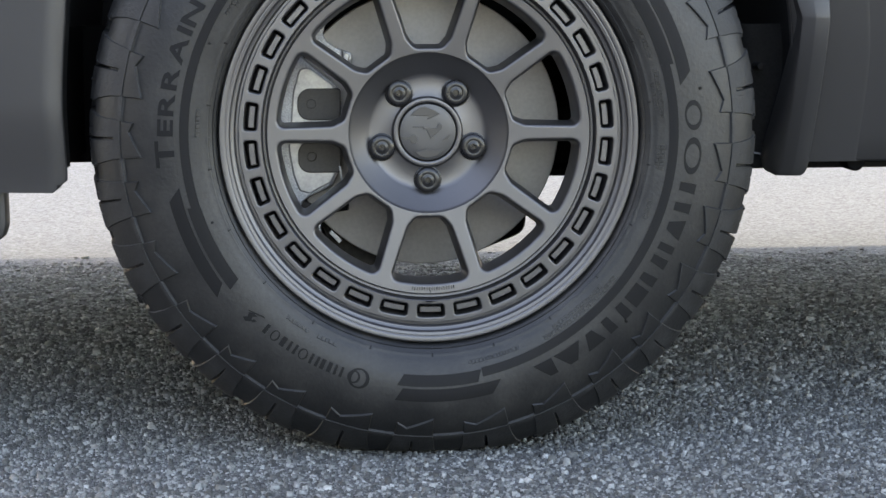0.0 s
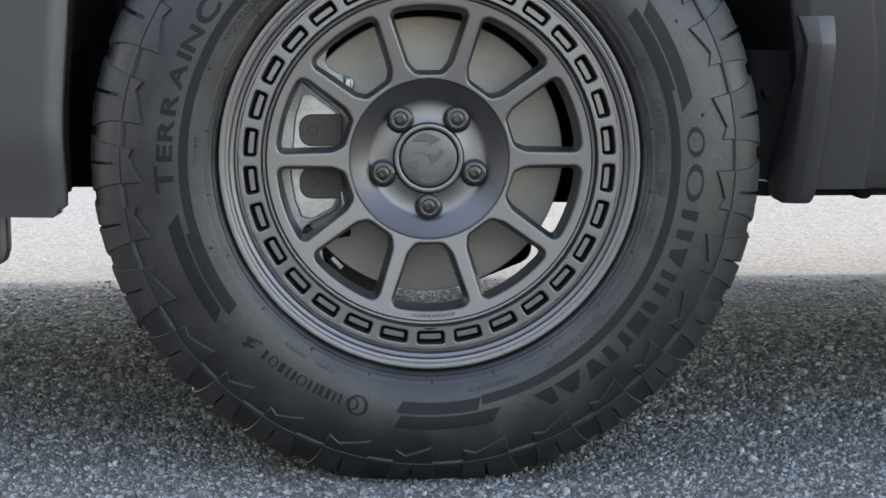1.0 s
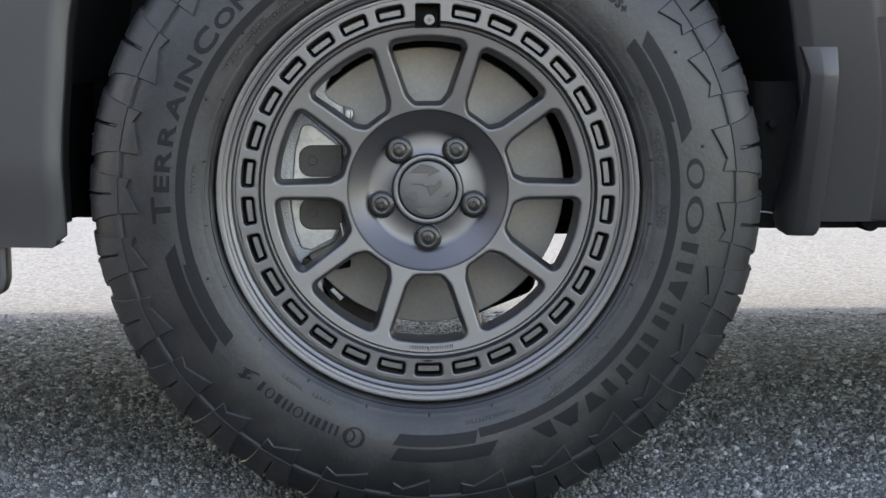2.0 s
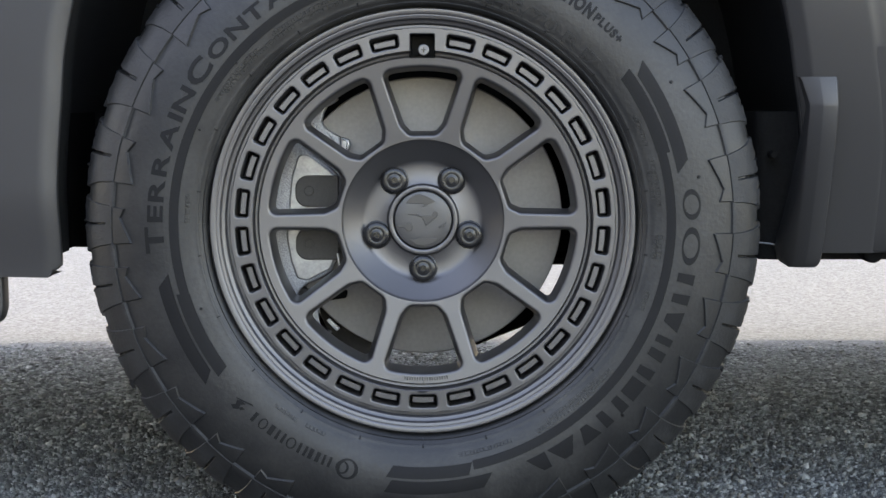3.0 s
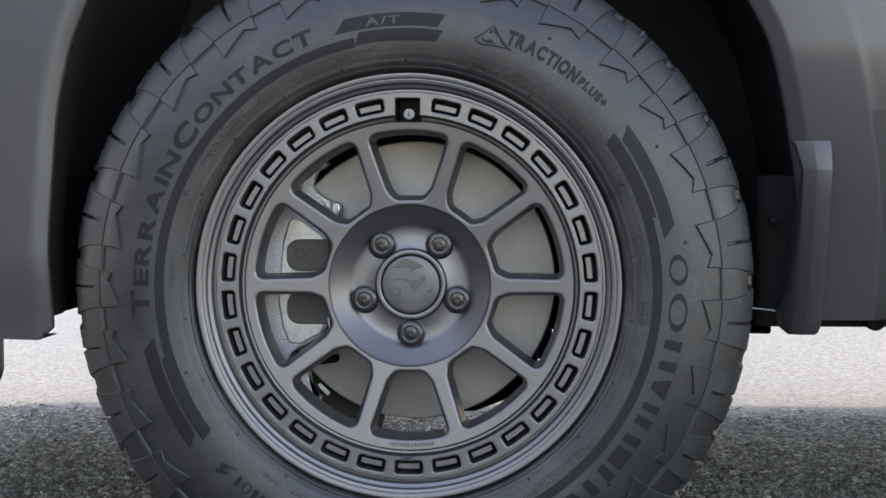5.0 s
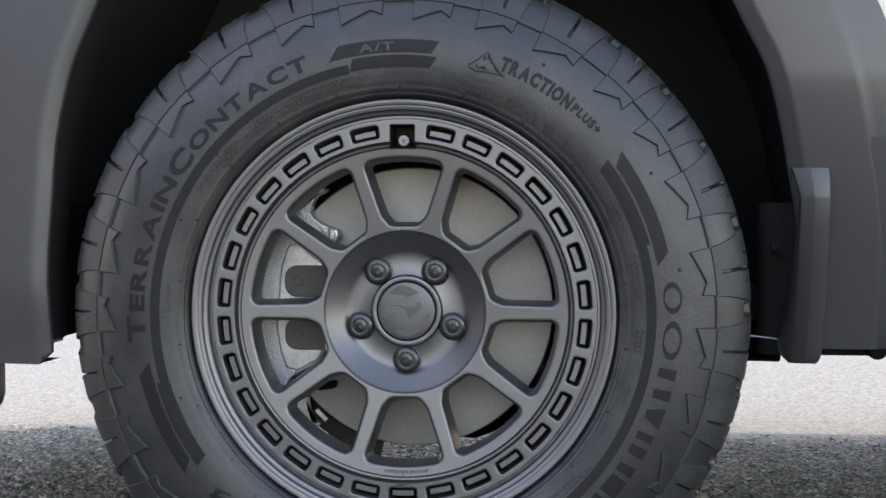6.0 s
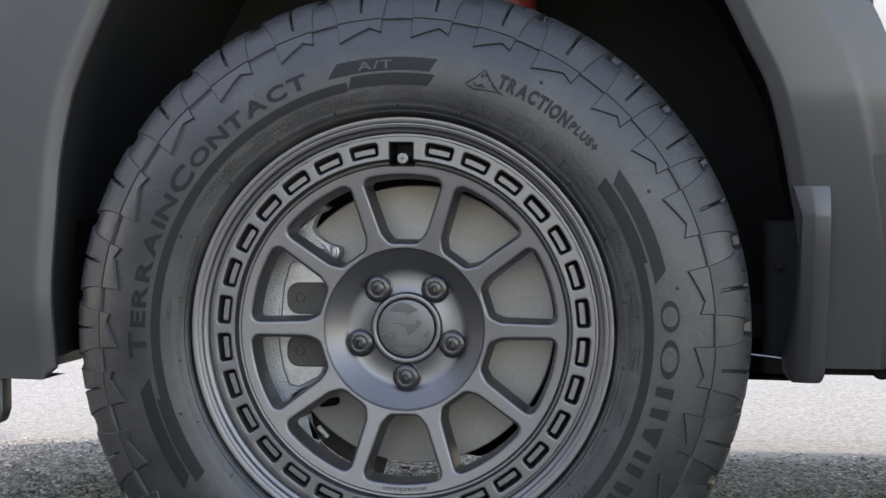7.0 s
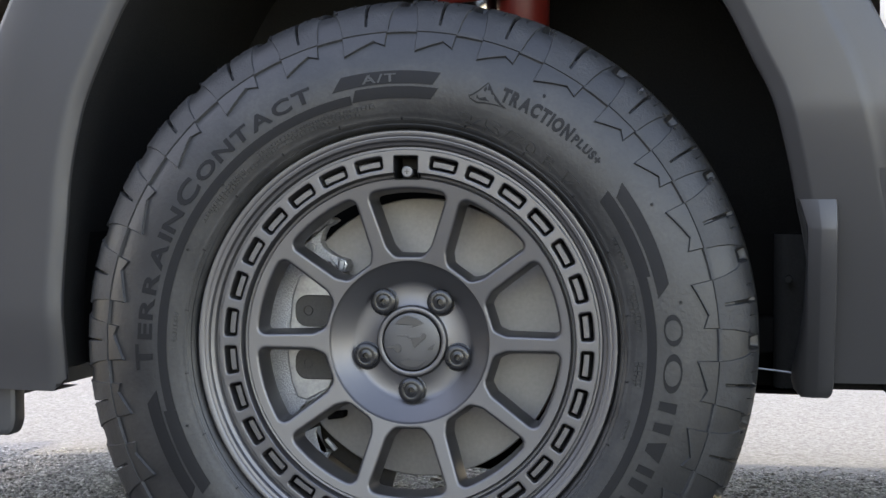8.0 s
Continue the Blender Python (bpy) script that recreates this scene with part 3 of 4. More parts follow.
def ring_mark(a, half, r0, r1, thick, fat, steps=28):
    """A plain oval ring on the wall, heavier at its sides."""
    bm = bmesh.new()
    mid, high = (r0 + r1) / 2, (r1 - r0) / 2
    rows = []
    for k in range(steps):
        c, n = math.cos(2 * math.pi * k / steps), math.sin(2 * math.pi * k / steps)
        rows.append([bm.verts.new((-radians(a + half * g * c) * 0.28, mid + high * h * n, 0)) for g, h in ((1.0, 1.0), (1.0 - fat, 1.0 - thick))])
    for k in range(steps):
        p, q = rows[k], rows[(k + 1) % steps]
        bm.faces.new((p[0], q[0], q[1], p[1]))
    me = bpy.data.meshes.new("ring")
    bm.to_mesh(me)
    bm.free()
    patch("name_block", None, RUBBER_DARK, flat=me)
    bpy.data.meshes.remove(me)


def name_shapes(kinds, r0, r1):
    """A maker's name as plain shapes, one for each letter: a ring, one bar, two bars, a wedge or a triangle. a rises against the writing's way."""
    for kind, a, half in kinds:
        if kind == "ring":
            ring_mark(a, half, r0 - 0.0006, r1 + 0.0006, 0.16, 0.36)
        elif kind == "bar":
            patch("name_block", bar_outline(a - half, a + half, r0, r1, steps=3), RUBBER_DARK)
        elif kind == "pair":
            patch("name_block", bar_outline(a - half, a - half * 0.42, r0, r1, 0, half * 0.1, 3), RUBBER_DARK)
            patch("name_block", bar_outline(a + half * 0.42, a + half, r0, r1, -half * 0.1, 0, 3), RUBBER_DARK)
        elif kind == "wedge":
            patch("name_block", bar_outline(a - half * 0.3, a + half * 0.3, r0, r1, -half * 0.45, half * 0.45, 3), RUBBER_DARK)
        elif kind == "peak":
            patch("name_block", bar_outline(a - half, a + half, r0, r1, half * 0.72, -half * 0.72, 4), RUBBER_DARK)
        elif kind == "foot":
            patch("name_block", bar_outline(a - half, a + half, r0, r1, half * 1.2, 0.0, 4), RUBBER_DARK)


name_shapes([("ring", 4.0, 3.3), ("ring", -4.9, 4.1), ("pair", -14.2, 3.3), ("wedge", -21.2, 3.0), ("bar", -26.0, 0.85), ("pair", -31.6, 3.3), ("bar", -38.2, 2.2), ("pair", -44.9, 3.3), ("wedge", -51.8, 3.0), ("peak", -58.0, 3.4), ("foot", -64.3, 2.3)], 0.2805, 0.2990)
ring_mark(252.8, 2.5, 0.2670, 0.2895, 0.17, 0.34)
ring_mark(251.6, 1.5, 0.2710, 0.2852, 0.22, 0.36)
name_shapes([("pair", 247.9, 1.05), ("bar", 245.7, 0.5), ("bar", 244.0, 0.5), ("pair", 241.9, 1.1), ("ring", 239.0, 1.15), ("pair", 236.2, 1.1), ("bar", 233.7, 0.6), ("ring", 231.4, 1.05), ("bar", 228.9, 0.45)], 0.2718, 0.2832)
for horse in ([(227.2, 0.2700), (226.6, 0.2690), (223.0, 0.2752), (222.9, 0.2764)], [(225.6, 0.2740), (224.8, 0.2780), (225.2, 0.2830), (224.2, 0.2868), (223.2, 0.2850), (223.9, 0.2812), (223.4, 0.2770), (224.3, 0.2742)], [(226.2, 0.2786), (225.6, 0.2826), (225.0, 0.2818), (225.4, 0.2786)]):
    patch("name_block", horse, RUBBER_DARK)


def fine_print():
    """Small moulded lines of writing, too fine to read."""
    rng = random.Random(7)
    for a0, a1, r in ((149, 132, 0.2545), (146, 118, 0.2500), (128, 96, 0.2555), (126, 100, 0.2500), (27, 19, 0.2525), (16, 4, 0.2535), (13, 6, 0.2480), (-3, -9, 0.2545), (-3, -9, 0.2495),
                      (-17, -22, 0.2520), (-38, -62, 0.2560), (-42, -58, 0.2505), (-68, -82, 0.2525), (231, 238, 0.2520), (240, 246, 0.2510), (173, 180, 0.2515)):
        a, way = a0, (1 if a1 > a0 else -1)
        while (a1 - a) * way > 0.6:
            w = rng.uniform(0.35, 0.9)
            patch("fine_print", bar_outline(a, a + w * way, r, r + rng.uniform(0.0026, 0.0038), steps=2), RUBBER, lift=0.0014, bevel=0.0005)
            a += way * (w + 0.35)
    for a, r in ((29.6, 0.3059), (9.5, 0.3005), (139, 0.2620), (157, 0.2585), (201, 0.2560), (316, 0.3010), (60, 0.3060)):
        patch("mould_pip", [(a + 0.35 * math.cos(k * 1.05), r + 0.0017 * math.sin(k * 1.05)) for k in range(6)], RUBBER_DARK, lift=0.0014)
    for i in range(22):
        a = 8 + i * 360 / 22
        patch("rim_tick", bar_outline(a, a + 0.35, 0.2415, 0.2445, steps=2), RUBBER_DARK, lift=0.0016)


fine_print()
patch("mould_pip", [(47.2 + 0.28 * math.cos(k * 1.05), 0.3668 + 0.0020 * math.sin(k * 1.05)) for k in range(6)], VALVE, "pale rubber nub", lift=0.0060)


# ---- wheel ----
def face_y(r):
    return -0.0195 - 0.0100 * (r - 0.088) / 0.09


def rim():
    pieces = []
    # ten windows between the spokes
    half, r_in, r_out = 0.0080, 0.0985, 0.1680

    def corner(r, d):
        b = radians(18) - math.asin(d / r)
        return r, b
    (r0, b0), (r1, b1) = corner(r_in, half * 0.95), corner(r_out, half)
    arc = [(r1 * math.sin(b1 - 2 * b1 * k / 6), r1 * math.cos(b1 - 2 * b1 * k / 6)) for k in range(7)]
    corners = [(-r0 * math.sin(b0) * 0.66, r0 * math.cos(b0) * 0.985), (r0 * math.sin(b0) * 0.66, r0 * math.cos(b0) * 0.985), (r0 * math.sin(b0) * 1.06, r0 * 1.065)] + arc + [(-r0 * math.sin(b0) * 1.06, r0 * 1.065)]
    radii = [0.0095, 0.0095, 0.014, 0.0080] + [0.04] * 5 + [0.0080, 0.014]
    turns = rounded(corners, radii, 6)
    window = []
    for i, p in enumerate(turns):
        q = turns[(i + 1) % len(turns)]
        n = max(1, math.ceil(math.dist(p, q) / 0.0025))
        window += [(p[0] + (q[0] - p[0]) * k / n, p[1] + (q[1] - p[1]) * k / n) for k in range(n)]
    mid = (0.0, 0.136)

    def to_sector(p):
        """The place on the sector's border that lies behind a window's point, seen from its middle."""
        d = Vector((p[0] - mid[0], p[1] - mid[1])).normalized()
        best = 9.0
        for sign in (-1, 1):
            n = Vector((sign * math.cos(radians(18)), -math.sin(radians(18))))
            den = d.dot(n)
            if den > 1e-6:
                best = min(best, -Vector(mid).dot(n) / den)
        for rr in (0.0895, 0.1775):
            b, c = d.dot(Vector(mid)), mid[1] ** 2 - rr**2
            disc = b * b - c
            if disc > 0:
                for t in (-b - math.sqrt(disc), -b + math.sqrt(disc)):
                    if t > 1e-6:
                        best = min(best, t)
        return mid[0] + d.x * best, mid[1] + d.y * best
    border = [to_sector(p) for p in window]
    for rr in (0.0895, 0.1775):
        for sign in (-1, 1):
            c = Vector((sign * rr * math.sin(radians(18)), rr * math.cos(radians(18))))
            k = min(range(len(border)), key=lambda i: (Vector(border[i]) - c).length)
            border[k] = tuple(c)
    fillet = [(-0.0040, 0.0), (-0.0034, 0.0), (-0.0024, 0.0001), (-0.0014, 0.0005), (-0.0007, 0.0013), (-0.0002, 0.0024), (0.0001, 0.0036), (0.0008, 0.0070), (0.0017, 0.0140), (0.0026, 0.0220), (0.0033, 0.0290), (0.0036, 0.0330), (0.0032, 0.0345)]
    rows = [(border, 0.0)] + [(inset(window, d), deep) for d, deep in fillet]
    for s in range(10):
        turn = radians(18 + 36 * s) - math.pi / 2
        c, n = math.cos(turn), math.sin(turn)
        world_rows = [[(x * c - z * n, face_y(math.hypot(x, z)) + dy, HUB + x * n + z * c) for x, z in row] for row, dy in rows]
        pieces.append(loops(world_rows))
    def finer(loop, counts):
        """A rounded rectangle's loop with each straight side cut into several."""
        out, side = [], len(loop) // 4
        for i, p in enumerate(loop):
            out.append(p)
            n = counts[i // side] if i % side == side - 1 else 1
            q = loop[(i + 1) % len(loop)]
            out += [(p[0] + (q[0] - p[0]) * k / n, p[1] + (q[1] - p[1]) * k / n) for k in range(1, n)]
        return out

    # ring of short slots; the valve takes the place of one of them
    ring_y = -0.0362
    for s in range(30):
        mid_a = 90 + 12 * s
        if s == 0:
            continue

        def bent(u, r):
            b = u / 0.1975
            return r * math.sin(b), r * math.cos(b)
        flat = finer(rounded([(-0.0150, 0.1905), (0.0150, 0.1905), (0.0150, 0.2042), (-0.0150, 0.2042)], [0.0030] * 4, 4), (4, 1, 4, 1))
        wide = math.pi / 30 * 0.1975
        def edge_of(u, r):
            d = Vector((u, r - 0.1975))
            k = min(wide / abs(d.x) if abs(d.x) > 1e-9 else 9e9, (0.0121 if d.y > 0 else 0.0115) / abs(d.y) if abs(d.y) > 1e-9 else 9e9)
            return d.x * k, 0.1975 + d.y * k
        tongue = finer(rounded([(-0.0127, 0.1923), (0.0127, 0.1923), (0.0127, 0.2003), (-0.0127, 0.2003)], [0.0015] * 4, 4), (4, 1, 4, 1))
        crease = [((p[0] + q[0]) / 2, (p[1] + q[1]) / 2) for p, q in zip(flat, tongue)]
        stack = [([edge_of(*p) for p in flat], 0.0), (inset(flat, -0.0021), 0.0), (inset(flat, -0.0017), 0.0), (inset(flat, -0.0008), 0.0004), (inset(flat, -0.0002), 0.0013), (inset(flat, 0.0), 0.0026), (crease, 0.0190), (inset(tongue, 0.0002), 0.0072), (inset(tongue, 0.0006), 0.0058), (inset(tongue, 0.0013), 0.0050), (inset(tongue, 0.0017), 0.0050)]
        turn = radians(mid_a) - math.pi / 2
        c, n = math.cos(turn), math.sin(turn)
        world_rows = []
        for row, dy in stack:
            flat_row = [bent(*p) for p in row]
            world_rows.append([(x * c - z * n, ring_y + dy, HUB + x * n + z * c) for x, z in flat_row])
        pieces.append(loops(world_rows, True))
    # groove between the spokes' ring and the slots, open at the valve
    gap = 4.35
    pieces.append(revolve([(0.1775, face_y(0.1775)), (0.1784, face_y(0.1784)), (0.1792, -0.0290), (0.1798, -0.0277), (0.1801, -0.0240), (0.1808, -0.0234), (0.1832, -0.0240), (0.1842, -0.0262), (0.1850, -0.0340), (0.1853, -0.0355), (0.1860, ring_y)], 230, 90 + gap, 450 - gap))
    # lip
    pieces.append(revolve([(0.2095, ring_y), (0.2102, -0.0358), (0.2106, -0.0338), (0.2128, -0.0336), (0.2136, -0.0346), (0.2142, -0.0378), (0.2150, -0.0388), (0.2178, -0.0396), (0.2184, -0.0402), (0.2190, -0.0438),
                           (0.2200, -0.0450), (0.2228, -0.0457), (0.2234, -0.0455), (0.2240, -0.0456), (0.2246, -0.0463), (0.2254, -0.0466), (0.2280, -0.0472), (0.2298, -0.0470), (0.2310, -0.0455), (0.2316, -0.0430), (0.2316, -0.0260), (0.2200, -0.0100), (0.2060, 0.0100), (0.2000, 0.0500), (0.2040, 0.1600), (0.2280, 0.1650)], 300))
    # inside of the barrel behind the windows
    pieces.append(revolve([(0.1760, -0.0100), (0.1760, 0.0120), (0.1880, 0.0300), (0.1960, 0.0550), (0.1990, 0.1000), (0.2000, 0.1600), (0.2270, 0.1640)], 160))
    # hub dish, bolt pad and boss
    pieces.append(revolve([(0.0901, face_y(0.0901) + 0.0004), (0.0895, face_y(0.0895) + 0.0001), (0.0891, -0.0192), (0.0886, -0.0184), (0.0878, -0.0172), (0.0866, -0.0160), (0.0715, -0.0036), (0.0695, -0.0021), (0.0678, -0.0008), (0.0665, 0.0003), (0.0650, 0.0013), (0.0628, 0.0021), (0.0600, 0.0026), (0.0560, 0.0028), (0.0410, 0.0028), (0.0400, 0.0022), (0.0394, 0.0006),
                           (0.0388, -0.0010), (0.0380, -0.0022), (0.0364, -0.0026), (0.0345, -0.0026), (0.0334, -0.0020), (0.0328, 0.0000), (0.0326, 0.0040), (0.0300, 0.0060), (0.0010, 0.0060)], 240, 0.7, 360.7))
    # the ring's face round the valve pocket
    w, r1, wide = 0.0136, 0.2042, math.pi / 30 * 0.1975
    for us, rs in ((np.linspace(-wide, -w, 3), (0.1860, 0.1950, r1, 0.2096)), (np.linspace(w, wide, 3), (0.1860, 0.1950, r1, 0.2096)), (np.linspace(-w, w, 5), (r1, 0.2096))):
        grid = [(r * math.sin(u / 0.1975), ring_y, HUB + r * math.cos(u / 0.1975)) for r in rs for u in us]
        k = len(us)
        pieces.append((grid, [(j * k + i, j * k + i + 1, (j + 1) * k + i + 1, (j + 1) * k + i) for j in range(len(rs) - 1) for i in range(k - 1)]))
    v, f = joined(*pieces)
    ob = part("wheel", v, f, WHEEL, car, "satin graphite alloy wheel with ten spokes and slotted rim", smooth=32)
    bm = bmesh.new()
    bm.from_mesh(ob.data)
    bmesh.ops.remove_doubles(bm, verts=bm.verts[:], dist=0.00002)
    bm.to_mesh(ob.data)
    bm.free()
    ob.data.set_sharp_from_angle(angle=radians(32))
    return ob


WHEEL_OB = rim()


def wheel_bits():
    # lug bolts, with a six-sided socket
    for k in range(5):
        a = radians(-90 + 72 * k)
        x, z = 0.054 * math.cos(a), HUB + 0.054 * math.sin(a)
        n = 36
        def ring(r, y, six=0.0):
            return [(x + r * (1 - six * (1 - math.cos(math.pi / 6) / math.cos(((t * 10.0 + 30) % 60 - 30) * math.pi / 180))) * math.cos(t * math.pi / 18), y, z + r * math.sin(t * math.pi / 18)) for t in range(n)]
        # the wide black foot stands in for the shaded gap round the bolt
        rows = [ring(0.0159, 0.0150), ring(0.0159, 0.0024), ring(0.0156, 0.0019), ring(0.0149, 0.0018), ring(0.0145, 0.0014), ring(0.0145, -0.0020), ring(0.0141, -0.0036), ring(0.0130, -0.0048), ring(0.0112, -0.0056), ring(0.0084, -0.0058), ring(0.0078, -0.0056), ring(0.0073, -0.0042), ring(0.0060, -0.0043), ring(0.0046, -0.0050), ring(0.0038, -0.0051, 1), ring(0.0036, -0.0046, 1), ring(0.0033, 0.0006, 1)]
        v, f = loops(rows, True)
        part("lug_bolt", v, f, BLACK_METAL, WHEEL_OB, "black lug bolt with a six-sided socket")
    # centre cap and its plain emblem shapes
    v, f = revolve([(0.0318, 0.0060), (0.0318, -0.0016), (0.0312, -0.0026), (0.0300, -0.0030), (0.0150, -0.0033), (0.0004, -0.0034)], 72)
    part("centre_cap", v, f, CAP_METAL, WHEEL_OB, "round grey metal centre cap with dark emblem shapes")
    shapes = [[(-78, 75), (5, 72), (-3, 57), (57, 82), (22, 103), (-13, 115), (-35, 112), (-60, 96)],
              [(-68, 28), (-15, 28), (-13, 20), (40, 18), (44, 34), (56, 40), (66, 32), (64, 18), (12, -30), (8, -16), (-4, 11), (-20, 14), (-23, 22), (-68, 22)],
              [(-119, -18), (-78, -18), (-70, -10), (-52, -14), (-45, -32), (-52, -48), (-68, -50), (-80, -40), (-78, -33), (-116, -34)],
              [(-63, -86), (-23, -82), (-15, -70), (-8, -80), (72, -80), (42, -105), (7, -116), (-30, -111)],
              [(67, -35), (105, -5), (92, -35)]]
    shapes = [[(x * 0.00025, z * 0.00025) for x, z in shape] for shape in shapes]
    for s in shapes:
        loop = [(x, HUB + z) for x, z in s]
        area = sum(loop[i - 1][0] * loop[i][1] - loop[i][0] * loop[i - 1][1] for i in range(len(loop)))
        v, f = slab(loop if area > 0 else loop[::-1], -0.0040, -0.0015, 0.0004)
        part("emblem_shape", v, f, CAP_DARK, WHEEL_OB)
    # pocket and valve; the pocket's near-black colour stands in for shade in the recess
    w, r0, r1 = 0.0139, 0.1776, 0.2044
    mouth = rounded([(-w, r0), (w, r0), (w, r1), (-w, r1)], [0.0008, 0.0008, 0.0028, 0.0028], 4)
    mouth = mouth[:10] + [(w, 0.1860)] + mouth[10:] + [(-w, 0.1860)]
    front = [float(np.interp(z, (r0, 0.1860), (face_y(r0) + 0.0002, -0.0364))) for x, z in mouth]
    rows = [[(x, y, HUB + z) for (x, z), y in zip(mouth, front)], [(x, y, HUB + z) for (x, z), y in zip(inset(mouth, 0.0009), front)], [(x, y + 0.0008, HUB + z) for (x, z), y in zip(inset(mouth, 0.0012), front)], [(x, 0.006, HUB + z) for x, z in inset(mouth, 0.0016)]]
    part("valve_pocket", *loops(rows, True), RUBBER_DARK, WHEEL_OB, "square black pocket", smooth=20)
    v, f = joined(cylinder((0.0015, HUB + 0.1862), 0.0060, -0.0370, -0.0260, 24, 0.0010), cylinder((0.0015, HUB + 0.1866), 0.0036, -0.0270, 0.009, 20, 0.0004))
    part("valve", v, f, VALVE, WHEEL_OB, "small metal valve cap in a square pocket")
    for dx, dz in ((0.0028, 0.0005), (0.0005, 0.0028)):
        bar = [(0.0015 + sx * dx, HUB + 0.1862 + sz * dz) for sx, sz in ((-1, -1), (1, -1), (1, 1), (-1, 1))]
        part("valve_mark", *slab(bar, -0.0374, -0.0365, 0.0001), BLACK_METAL, WHEEL_OB)
    # a name on the lower rim, as small bars
    n = 9
    for i in range(n):
        a = 262.9 + (279.2 - 262.9) * (i + 0.5) / n
        for da in (-0.42, 0.42):
            r0, r1 = 0.1716, 0.1753
            c = [pol(a + da - 0.21, r0, -0.0295), pol(a + da + 0.21, r0, -0.0295), pol(a + da + 0.21, r1, -0.0296), pol(a + da - 0.21, r1, -0.0296)]
            part("rim_mark", [*c, *[(x, y + 0.002, z) for x, y, z in c]], [(0, 1, 2, 3), (0, 4, 5, 1), (1, 5, 6, 2), (2, 6, 7, 3), (3, 7, 4, 0)], BLACK_METAL, WHEEL_OB, smooth=0)


wheel_bits()


# ---- brake ----
def brake():
    v, f = revolve([(0.0700, 0.0300), (0.0780, 0.0310), (0.0800, 0.0360), (0.0800, 0.0620), (0.0860, 0.0640), (0.1570, 0.0640), (0.1582, 0.0652)], 160)
    disc = part("brake_disc", v, f, DISC, car, "grey iron brake disc, faintly stained")
    v, f = revolve([(0.1582, 0.0653), (0.1585, 0.0720), (0.1560, 0.0730), (0.1560, 0.0810), (0.1585, 0.0820), (0.1582, 0.0890), (0.0500, 0.0900)], 160)
    part("disc_edge", v, f, RUST, disc)
    # caliper: a cast body over the disc's leading edge, hooked below
    out = [pol(a, 0.184, 0) for a in range(150, 213, 3)]
    loop = [(x, z) for x, _, z in out] + [(-0.1500, 0.2690), (-0.1440, 0.2720), (-0.1400, 0.2800), (-0.1320, 0.2860), (-0.1130, 0.2950), (-0.1055, 0.3000), (-0.1030, 0.3060), (-0.0980, 0.3150), (-0.0950, 0.3400), (-0.0950, 0.3900), (-0.0980, 0.4100), (-0.1060, 0.4180), (-0.1250, 0.4330), (-0.1430, 0.4480)]
    cal = part("brake_caliper", *slab(loop, 0.0480, 0.1150, 0.003), CAST, car, "silver cast brake caliper with two dark plates")
    face = rounded([(-0.1440, 0.2920), (-0.1320, 0.2890), (-0.1070, 0.3020), (-0.0980, 0.3200), (-0.0970, 0.4060), (-0.1060, 0.4150), (-0.1300, 0.4330), (-0.1420, 0.4330), (-0.1500, 0.4070), (-0.1530, 0.3740), (-0.1560, 0.3400), (-0.1510, 0.3100)], [0.003, 0.004, 0.004, 0.01, 0.004, 0.004, 0.004, 0.006, 0.02, 0.05, 0.03, 0.02], 4)
    part("machined_face", *slab(face, 0.0463, 0.0490, 0.0020), CAST_SMOOTH, cal, "smooth machined face")
    for z0 in (0.392, 0.332):
        lo, hi = z0 - 0.0185, z0 + 0.0175
        d = rounded([(-0.0960, lo), (-0.0960, hi), (-0.1450, hi), (-0.1450, lo)], [0.003, 0.003, 0.014, 0.014], 6)
        part("piston_plate", *slab(d, 0.0430, 0.0470, 0.0014), PAD, cal, "dark rounded plate")
        part("pin", *cylinder((-0.1295, z0), 0.0056, 0.0416, 0.0440, 28, 0.0006, 0.0047), PAD, cal)
    # carrier above: thin cast arm with a block at its end
    up = [(-0.150, 0.452), (-0.127, 0.456), (-0.121, 0.453), (-0.112, 0.451), (-0.109, 0.447), (-0.104, 0.448), (-0.101, 0.444), (-0.094, 0.440), (-0.094, 0.453), (-0.101, 0.456), (-0.111, 0.463), (-0.115, 0.470), (-0.113, 0.479), (-0.109, 0.487), (-0.101, 0.491), (-0.096, 0.495), (-0.101, 0.498), (-0.107, 0.496), (-0.114, 0.491), (-0.121, 0.484), (-0.129, 0.473), (-0.146, 0.468)]
    part("carrier_arm", *slab(rounded(up, [0.0008] * len(up), 2), 0.0420, 0.0640, 0.0016), CAST, cal, "hooked cast carrier arm with a toothed foot")
    part("carrier_pin", *cylinder((-0.1260, 0.4630), 0.0060, 0.0395, 0.0430, 24, 0.0012), CAST_SMOOTH, cal)
    part("carrier_block", *slab(rounded([(-0.0935, 0.4365), (-0.0850, 0.4365), (-0.0820, 0.4440), (-0.0838, 0.4500), (-0.0930, 0.4530)], [0.001] * 5, 2), 0.0370, 0.0620, 0.0022), CAST_SMOOTH, cal, "bright machined block")
    part("spring_strip", *slab([(-0.0987, 0.3210), (-0.0961, 0.3034), (-0.0938, 0.3052), (-0.0964, 0.3210)], 0.0405, 0.0470, 0.0005), CAST_SMOOTH, cal, "bright spring steel strip")
    # spring clip below, and the splash shield behind the disc
    low = rounded([(-0.1350, 0.2520), (-0.1320, 0.2360), (-0.1220, 0.2240), (-0.1110, 0.2210), (-0.1050, 0.2300), (-0.1140, 0.2330), (-0.1180, 0.2460), (-0.1200, 0.2590)], [0.0015] * 8, 3)
    part("pad_clip", *slab(low, 0.0440, 0.0600, 0.0012), CAST, cal, "bright bent pad clip")
